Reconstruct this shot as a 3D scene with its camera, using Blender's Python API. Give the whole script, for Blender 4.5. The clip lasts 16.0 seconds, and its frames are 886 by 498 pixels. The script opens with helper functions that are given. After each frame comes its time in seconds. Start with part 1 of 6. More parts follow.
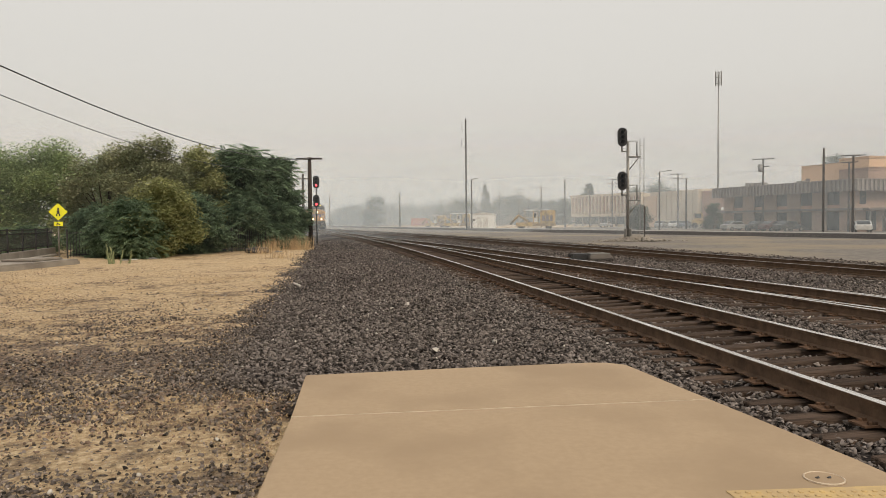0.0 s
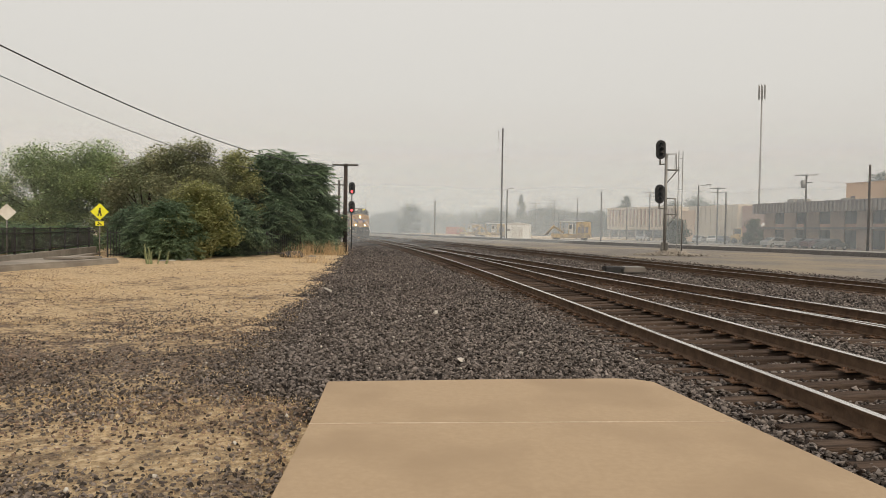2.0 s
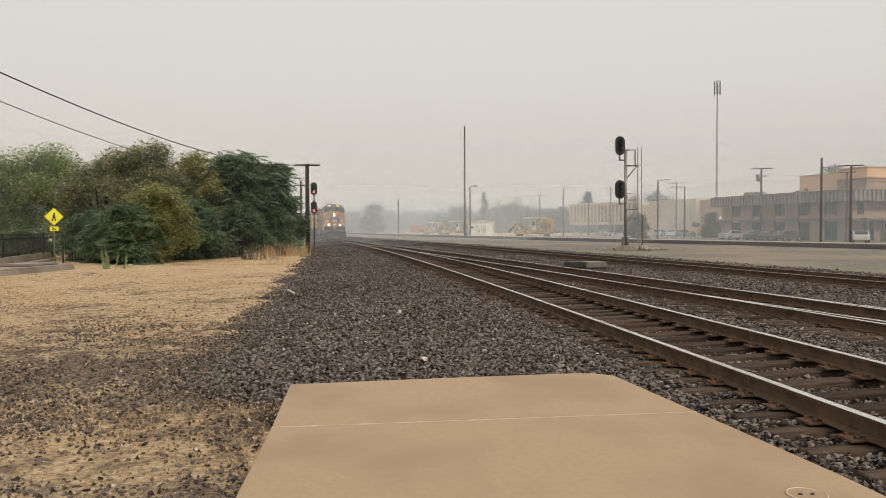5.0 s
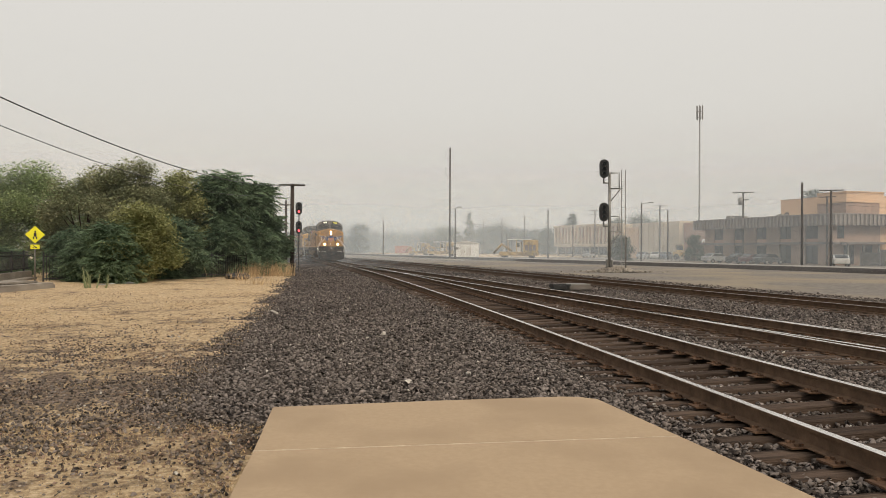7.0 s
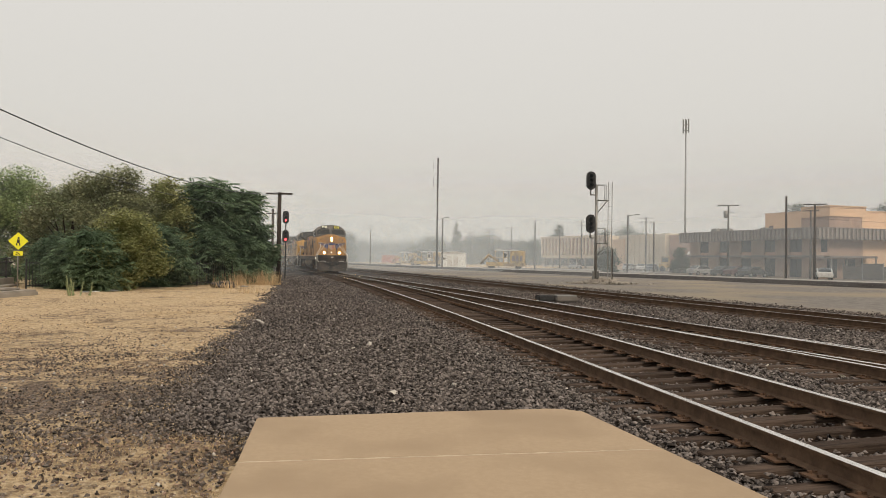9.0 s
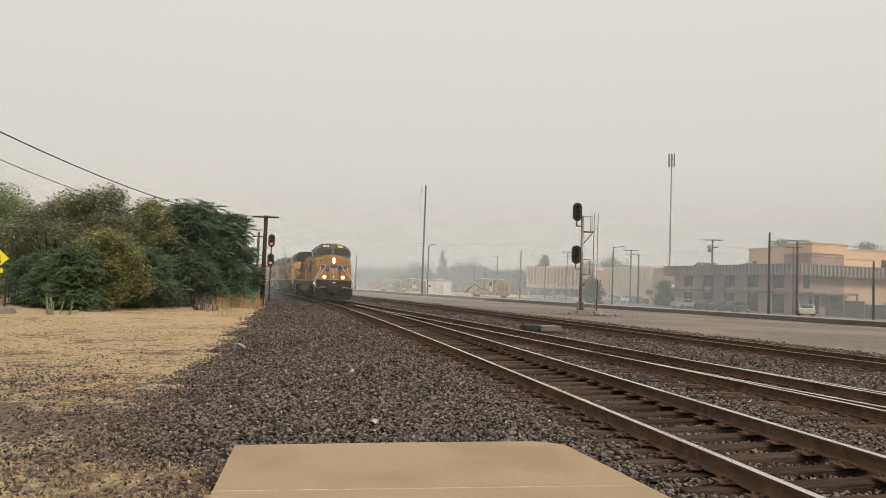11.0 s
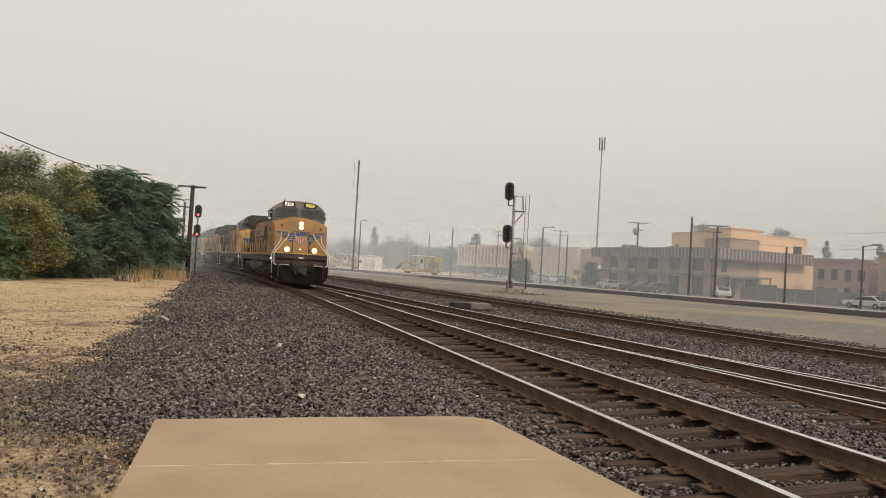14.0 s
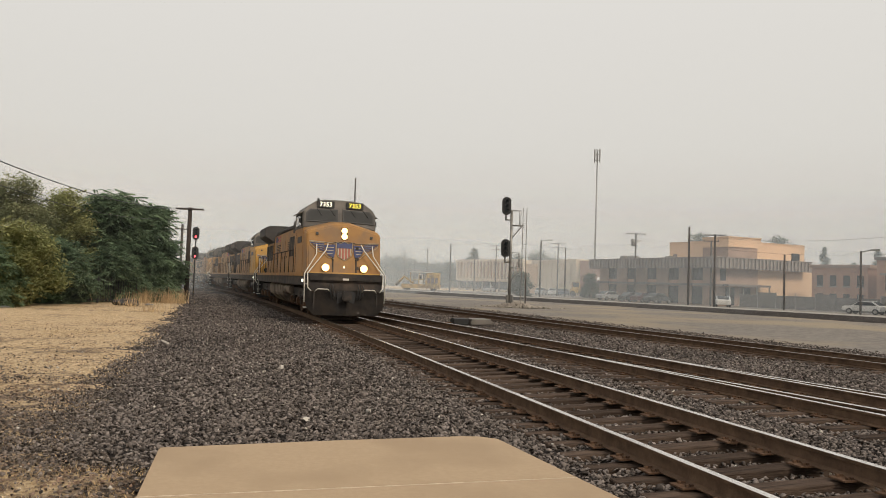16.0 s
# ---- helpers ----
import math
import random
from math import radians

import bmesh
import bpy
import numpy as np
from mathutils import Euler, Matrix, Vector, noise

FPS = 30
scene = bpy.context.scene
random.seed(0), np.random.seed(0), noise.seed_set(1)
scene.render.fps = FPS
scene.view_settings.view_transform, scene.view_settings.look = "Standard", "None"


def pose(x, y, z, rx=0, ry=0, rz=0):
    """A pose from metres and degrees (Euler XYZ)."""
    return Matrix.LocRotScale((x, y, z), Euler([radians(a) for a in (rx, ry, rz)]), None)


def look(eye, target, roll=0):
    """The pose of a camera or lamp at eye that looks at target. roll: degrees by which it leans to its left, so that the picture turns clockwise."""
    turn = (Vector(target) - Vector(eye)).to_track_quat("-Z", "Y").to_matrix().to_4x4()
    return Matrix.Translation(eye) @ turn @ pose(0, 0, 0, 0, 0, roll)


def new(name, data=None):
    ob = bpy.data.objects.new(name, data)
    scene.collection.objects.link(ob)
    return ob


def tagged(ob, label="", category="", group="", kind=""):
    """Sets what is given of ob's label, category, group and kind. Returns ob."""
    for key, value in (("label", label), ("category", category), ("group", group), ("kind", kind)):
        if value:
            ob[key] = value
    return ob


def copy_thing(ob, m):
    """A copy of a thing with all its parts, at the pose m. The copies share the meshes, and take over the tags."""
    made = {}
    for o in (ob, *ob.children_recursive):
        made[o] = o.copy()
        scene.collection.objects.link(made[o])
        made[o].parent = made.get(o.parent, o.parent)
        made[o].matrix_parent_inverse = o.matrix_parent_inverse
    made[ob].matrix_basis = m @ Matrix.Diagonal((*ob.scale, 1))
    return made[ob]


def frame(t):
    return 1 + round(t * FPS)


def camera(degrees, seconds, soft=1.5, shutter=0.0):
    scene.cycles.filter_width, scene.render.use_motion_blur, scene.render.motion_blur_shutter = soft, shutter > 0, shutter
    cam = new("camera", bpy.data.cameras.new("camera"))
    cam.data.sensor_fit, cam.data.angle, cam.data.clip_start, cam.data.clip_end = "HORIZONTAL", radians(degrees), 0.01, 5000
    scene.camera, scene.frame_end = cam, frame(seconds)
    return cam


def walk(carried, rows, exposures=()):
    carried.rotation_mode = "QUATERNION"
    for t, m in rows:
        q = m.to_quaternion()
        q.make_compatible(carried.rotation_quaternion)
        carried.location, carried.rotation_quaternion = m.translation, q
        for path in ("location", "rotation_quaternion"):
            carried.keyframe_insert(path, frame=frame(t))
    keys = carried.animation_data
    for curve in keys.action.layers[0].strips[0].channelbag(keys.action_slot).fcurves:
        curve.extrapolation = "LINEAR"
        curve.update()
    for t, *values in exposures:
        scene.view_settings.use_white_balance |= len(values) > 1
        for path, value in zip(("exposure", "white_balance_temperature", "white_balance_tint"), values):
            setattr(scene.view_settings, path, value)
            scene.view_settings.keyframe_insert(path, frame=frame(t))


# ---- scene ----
cam = camera(62.3, 16.0, soft=0.65)
PATH = [
    (0.0, -0.110, -0.070, 1.464, -0.10, -2.20, 0.56),
    (0.5, -0.065, -0.058, 1.472, 0.42, -2.46, -0.17),
    (1.0, -0.025, -0.049, 1.448, 1.73, -2.10, -0.82),
    (1.5, -0.018, -0.007, 1.450, 2.51, -1.87, -0.91),
    (2.0, -0.025, 0.016, 1.463, 2.64, -1.53, -0.87),
    (2.5, -0.019, 0.004, 1.465, 2.31, -1.32, -0.69),
    (3.0, -0.011, 0.005, 1.466, 1.62, -1.26, -0.44),
    (3.5, -0.006, 0.002, 1.467, 1.06, -1.43, -0.20),
    (4.0, 0.003, -0.001, 1.469, 0.60, -1.82, 0.04),
    (6.5, 0.014, -0.018, 1.492, -1.11, -0.57, -0.14),
    (7.0, 0.012, -0.022, 1.496, -1.35, -0.02, -0.26),
    (7.5, 0.011, -0.027, 1.500, -1.47, 0.40, -0.39),
    (8.0, 0.012, -0.028, 1.507, -1.59, 0.64, -0.52),
    (8.5, 0.013, -0.034, 1.508, -1.94, 0.71, -0.63),
    (9.0, 0.015, -0.034, 1.510, -2.36, 0.77, -0.77),
    (11.5, 0.018, 0.002, 1.525, -4.16, 3.19, -2.77),
    (12.0, 0.019, 0.011, 1.521, -5.69, 3.10, -2.90),
    (12.5, 0.028, 0.025, 1.508, -7.25, 2.55, -2.96),
    (13.0, 0.028, 0.041, 1.505, -8.44, 1.81, -3.06),
    (13.5, 0.018, 0.038, 1.506, -8.89, 1.32, -3.20),
    (14.0, 0.022, 0.037, 1.509, -8.88, 1.38, -3.36),
    (14.5, 0.027, 0.036, 1.519, -8.62, 1.86, -3.34),
    (15.0, 0.030, 0.042, 1.535, -8.60, 2.34, -3.23),
    (15.5, 0.026, 0.043, 1.538, -8.85, 2.67, -2.60),
    (16.0, -0.018, 0.049, 1.549, -8.99, 2.59, -1.94)]
walk(cam, [(t, pose(x, y, z, 90 + p, r, w)) for t, x, y, z, w, p, r in PATH])

# world: an even, smoke-filled sky with a weak, wide sun
world = bpy.data.worlds.new("smoky_sky")
scene.world = world
world.use_nodes = True
wn, wl = world.node_tree.nodes, world.node_tree.links
wn.clear()
SUN_EL, SUN_ROT = radians(42), radians(152)
sky = wn.new("ShaderNodeTexSky")
sky.sky_type, sky.sun_disc, sky.sun_elevation, sky.sun_rotation = "NISHITA", False, SUN_EL, SUN_ROT
sky.dust_density, sky.air_density = 8.0, 2.0
sky_bg = wn.new("ShaderNodeBackground")
sky_bg.inputs["Strength"].default_value = 0.05
wl.new(sky.outputs[0], sky_bg.inputs["Color"])
coord = wn.new("ShaderNodeTexCoord")
sep = wn.new("ShaderNodeSeparateXYZ")
wl.new(coord.outputs["Generated"], sep.inputs[0])
ramp = wn.new("ShaderNodeValToRGB")
ramp.color_ramp.elements[0].position, ramp.color_ramp.elements[0].color = 0.0, (0.60, 0.545, 0.50, 1)
ramp.color_ramp.elements[1].position, ramp.color_ramp.elements[1].color = 0.6, (0.78, 0.755, 0.72, 1)
mid = ramp.color_ramp.elements.new(0.18)
mid.color = (0.68, 0.655, 0.61, 1)
wl.new(sep.outputs["Z"], ramp.inputs["Fac"])
smoke_bg = wn.new("ShaderNodeBackground")
wl.new(ramp.outputs[0], smoke_bg.inputs["Color"])
wmix = wn.new("ShaderNodeMixShader")
wmix.inputs[0].default_value = 0.93
wl.new(sky_bg.outputs[0], wmix.inputs[1])
wl.new(smoke_bg.outputs[0], wmix.inputs[2])
wout = wn.new("ShaderNodeOutputWorld")
wl.new(wmix.outputs[0], wout.inputs["Surface"])
sun_data = bpy.data.lights.new("sun", "SUN")
sun_data.energy, sun_data.angle, sun_data.color = 1.7, radians(14), (1.0, 0.86, 0.68)
sun = new("sun", sun_data)
sun.matrix_world = look((math.sin(SUN_ROT) * 50, math.cos(SUN_ROT) * 50, 50 * math.tan(SUN_EL)), (0, 0, 0))
scene.view_settings.exposure = 0.12

# ---- materials ----
RNG = np.random.default_rng(7)


def mat(name, color, rough=0.7, metal=0.0, color2=None, scale=3.0, bump=0.0, bscale=40.0, color3=None, scale3=0.3, spread=0.0, stretch=(1, 1, 1), spec=0.5, space="Object", thin=0.0):
    """A surface with grain (color2 at scale), stains (color3 at scale3), relief, and a spread of tone from piece to piece."""
    m = bpy.data.materials.new(name)
    m.use_nodes = True
    n, l = m.node_tree.nodes, m.node_tree.links
    b = n["Principled BSDF"]
    b.inputs["Roughness"].default_value, b.inputs["Metallic"].default_value = rough, metal
    b.inputs["Specular IOR Level"].default_value = spec
    tc = n.new("ShaderNodeTexCoord")
    mp = n.new("ShaderNodeMapping")
    mp.inputs["Scale"].default_value = stretch
    l.new(tc.outputs[space], mp.inputs[0])
    c2 = color2 or tuple(v * 0.75 for v in color)
    no = n.new("ShaderNodeTexNoise")
    no.inputs["Scale"].default_value, no.inputs["Detail"].default_value, no.inputs["Roughness"].default_value = scale, 6, 0.65
    l.new(mp.outputs[0], no.inputs["Vector"])
    r = n.new("ShaderNodeValToRGB")
    r.color_ramp.elements[0].position, r.color_ramp.elements[0].color = 0.35, (*c2, 1)
    r.color_ramp.elements[1].position, r.color_ramp.elements[1].color = 0.65, (*color, 1)
    l.new(no.outputs["Fac"], r.inputs[0])
    out = r.outputs[0]
    if color3:
        n3 = n.new("ShaderNodeTexNoise")
        n3.inputs["Scale"].default_value, n3.inputs["Detail"].default_value = scale3, 5
        l.new(tc.outputs[space], n3.inputs["Vector"])
        r3 = n.new("ShaderNodeValToRGB")
        r3.color_ramp.elements[0].position, r3.color_ramp.elements[1].position = 0.46, 0.62
        l.new(n3.outputs["Fac"], r3.inputs[0])
        mx = n.new("ShaderNodeMix")
        mx.data_type = "RGBA"
        l.new(r3.outputs[0], mx.inputs[0])
        l.new(out, mx.inputs[6])
        mx.inputs[7].default_value = (*color3, 1)
        out = mx.outputs[2]
    if spread:
        geo, oi, add, hsv = n.new("ShaderNodeNewGeometry"), n.new("ShaderNodeObjectInfo"), n.new("ShaderNodeMath"), n.new("ShaderNodeHueSaturation")
        l.new(geo.outputs["Random Per Island"], add.inputs[0])
        l.new(oi.outputs["Random"], add.inputs[1])
        fr = n.new("ShaderNodeMath")
        fr.operation = "FRACT"
        l.new(add.outputs[0], fr.inputs[0])
        mr = n.new("ShaderNodeMapRange")
        mr.inputs["To Min"].default_value, mr.inputs["To Max"].default_value = 1 - spread, 1 + spread
        l.new(fr.outputs[0], mr.inputs["Value"])
        l.new(mr.outputs[0], hsv.inputs["Value"])
        l.new(out, hsv.inputs["Color"])
        out = hsv.outputs[0]
    l.new(out, b.inputs["Base Color"])
    if thin:
        tl, ms = n.new("ShaderNodeBsdfTranslucent"), n.new("ShaderNodeMixShader")
        l.new(out, tl.inputs["Color"])
        ms.inputs[0].default_value = thin
        l.new(b.outputs[0], ms.inputs[1])
        l.new(tl.outputs[0], ms.inputs[2])
        l.new(ms.outputs[0], n["Material Output"].inputs["Surface"])
    if bump:
        nb = n.new("ShaderNodeTexNoise")
        nb.inputs["Scale"].default_value, nb.inputs["Detail"].default_value = bscale, 5
        l.new(mp.outputs[0], nb.inputs["Vector"])
        bp = n.new("ShaderNodeBump")
        bp.inputs["Strength"].default_value, bp.inputs["Distance"].default_value = bump, 0.02
        l.new(nb.outputs["Fac"], bp.inputs["Height"])
        l.new(bp.outputs[0], b.inputs["Normal"])
    return m


def glow(name, color, strength):
    m = bpy.data.materials.new(name)
    m.use_nodes = True
    b = m.node_tree.nodes["Principled BSDF"]
    b.inputs["Base Color"].default_value = (*color, 1)
    b.inputs["Emission Color"].default_value = (*color, 1)
    b.inputs["Emission Strength"].default_value = strength
    return m


def glass(name, color, rough=0.08, spec=0.45):
    m = bpy.data.materials.new(name)
    m.use_nodes = True
    b = m.node_tree.nodes["Principled BSDF"]
    b.inputs["Base Color"].default_value = (*color, 1)
    b.inputs["Roughness"].default_value = rough
    b.inputs["Specular IOR Level"].default_value = spec
    return m


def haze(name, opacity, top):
    """A mostly clear sheet standing in for smoke haze: it scatters the light that falls on it, and thins out with
    height.
    """
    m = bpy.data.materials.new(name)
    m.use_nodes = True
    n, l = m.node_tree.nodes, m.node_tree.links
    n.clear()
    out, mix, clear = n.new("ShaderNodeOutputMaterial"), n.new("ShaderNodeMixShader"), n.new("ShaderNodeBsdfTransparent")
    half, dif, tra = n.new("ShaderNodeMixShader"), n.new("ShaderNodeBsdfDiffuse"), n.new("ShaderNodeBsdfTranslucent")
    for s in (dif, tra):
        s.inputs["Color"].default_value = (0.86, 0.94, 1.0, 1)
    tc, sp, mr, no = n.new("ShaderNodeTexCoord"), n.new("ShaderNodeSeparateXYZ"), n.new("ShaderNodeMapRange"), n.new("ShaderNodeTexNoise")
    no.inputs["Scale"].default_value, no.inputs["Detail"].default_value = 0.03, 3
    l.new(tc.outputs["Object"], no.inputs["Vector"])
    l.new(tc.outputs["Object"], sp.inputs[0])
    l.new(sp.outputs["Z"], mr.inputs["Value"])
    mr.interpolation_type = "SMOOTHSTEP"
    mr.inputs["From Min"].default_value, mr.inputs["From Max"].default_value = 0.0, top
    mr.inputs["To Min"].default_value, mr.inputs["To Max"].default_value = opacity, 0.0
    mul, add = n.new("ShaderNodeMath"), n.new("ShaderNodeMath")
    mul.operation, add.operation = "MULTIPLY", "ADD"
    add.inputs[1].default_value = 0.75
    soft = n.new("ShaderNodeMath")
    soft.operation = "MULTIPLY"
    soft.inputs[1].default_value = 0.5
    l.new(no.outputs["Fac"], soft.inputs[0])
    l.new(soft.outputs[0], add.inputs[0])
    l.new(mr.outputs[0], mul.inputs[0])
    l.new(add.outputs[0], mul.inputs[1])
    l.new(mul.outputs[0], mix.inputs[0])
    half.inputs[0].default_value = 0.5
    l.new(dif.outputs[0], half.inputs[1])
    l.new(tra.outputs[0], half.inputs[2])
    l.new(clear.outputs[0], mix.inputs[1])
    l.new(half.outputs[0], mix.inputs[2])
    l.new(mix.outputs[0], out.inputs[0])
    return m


def ground_mat(name):
    """Mats of dry straw over dark gravelly soil: the straw is thick further out and worn thin in a band before the platform."""
    m = bpy.data.materials.new(name)
    m.use_nodes = True
    n, l = m.node_tree.nodes, m.node_tree.links
    b = n["Principled BSDF"]
    b.inputs["Roughness"].default_value, b.inputs["Specular IOR Level"].default_value = 0.95, 0.08
    tc, sp = n.new("ShaderNodeTexCoord"), n.new("ShaderNodeSeparateXYZ")
    l.new(tc.outputs["Object"], sp.inputs[0])

    def grain(scale, detail, rough):
        t = n.new("ShaderNodeTexNoise")
        t.inputs["Scale"].default_value, t.inputs["Detail"].default_value, t.inputs["Roughness"].default_value = scale, detail, rough
        l.new(tc.outputs["Object"], t.inputs["Vector"])
        return t.outputs["Fac"]

    def ramp(fac, *stops):
        r = n.new("ShaderNodeValToRGB")
        els = r.color_ramp.elements
        els[0].position, els[0].color = stops[0][0], (*stops[0][1], 1)
        els[1].position, els[1].color = stops[-1][0], (*stops[-1][1], 1)
        for at, c in stops[1:-1]:
            els.new(at).color = (*c, 1)
        l.new(fac, r.inputs[0])
        return r.outputs[0]

    def calc(op, a, c):
        k = n.new("ShaderNodeMath")
        k.operation = op
        for i, v in enumerate((a, c)):
            if isinstance(v, float):
                k.inputs[i].default_value = v
            else:
                l.new(v, k.inputs[i])
        return k.outputs[0]

    straw = ramp(grain(14, 6, 0.7), (0.36, (0.31, 0.212, 0.128)), (0.5, (0.55, 0.408, 0.25)), (0.64, (0.76, 0.61, 0.41)))
    soil = ramp(grain(22, 7, 0.75), (0.38, (0.060, 0.047, 0.039)), (0.52, (0.225, 0.168, 0.130)), (0.66, (0.42, 0.325, 0.25)))
    # thickness of the straw from the near edge outwards
    far = n.new("ShaderNodeMapRange")
    far.inputs["From Min"].default_value, far.inputs["From Max"].default_value = 0.0, 24.0
    l.new(sp.outputs["Y"], far.inputs["Value"])
    lay = ramp(far.outputs[0], (0.0, (0.53,) * 3), (0.27, (0.53,) * 3), (0.37, (0.455,) * 3), (0.52, (0.53,) * 3), (0.70, (0.555,) * 3), (1.0, (0.57,) * 3))
    clump = calc("ADD", calc("MULTIPLY", grain(2.6, 9, 0.72), 0.65), calc("MULTIPLY", grain(0.45, 4, 0.55), 0.35))
    mask = ramp(calc("ADD", calc("SUBTRACT", clump, 0.5), lay), (0.45, (0, 0, 0)), (0.54, (1, 1, 1)))
    mx = n.new("ShaderNodeMix")
    mx.data_type = "RGBA"
    l.new(mask, mx.inputs[0])
    l.new(soil, mx.inputs[6])
    l.new(straw, mx.inputs[7])
    l.new(mx.outputs[2], b.inputs["Base Color"])
    bp = n.new("ShaderNodeBump")
    bp.inputs["Strength"].default_value, bp.inputs["Distance"].default_value = 1.0, 0.05
    l.new(calc("ADD", calc("MULTIPLY", mask, 0.5), grain(26, 6, 0.7)), bp.inputs["Height"])
    l.new(bp.outputs[0], b.inputs["Normal"])
    return m


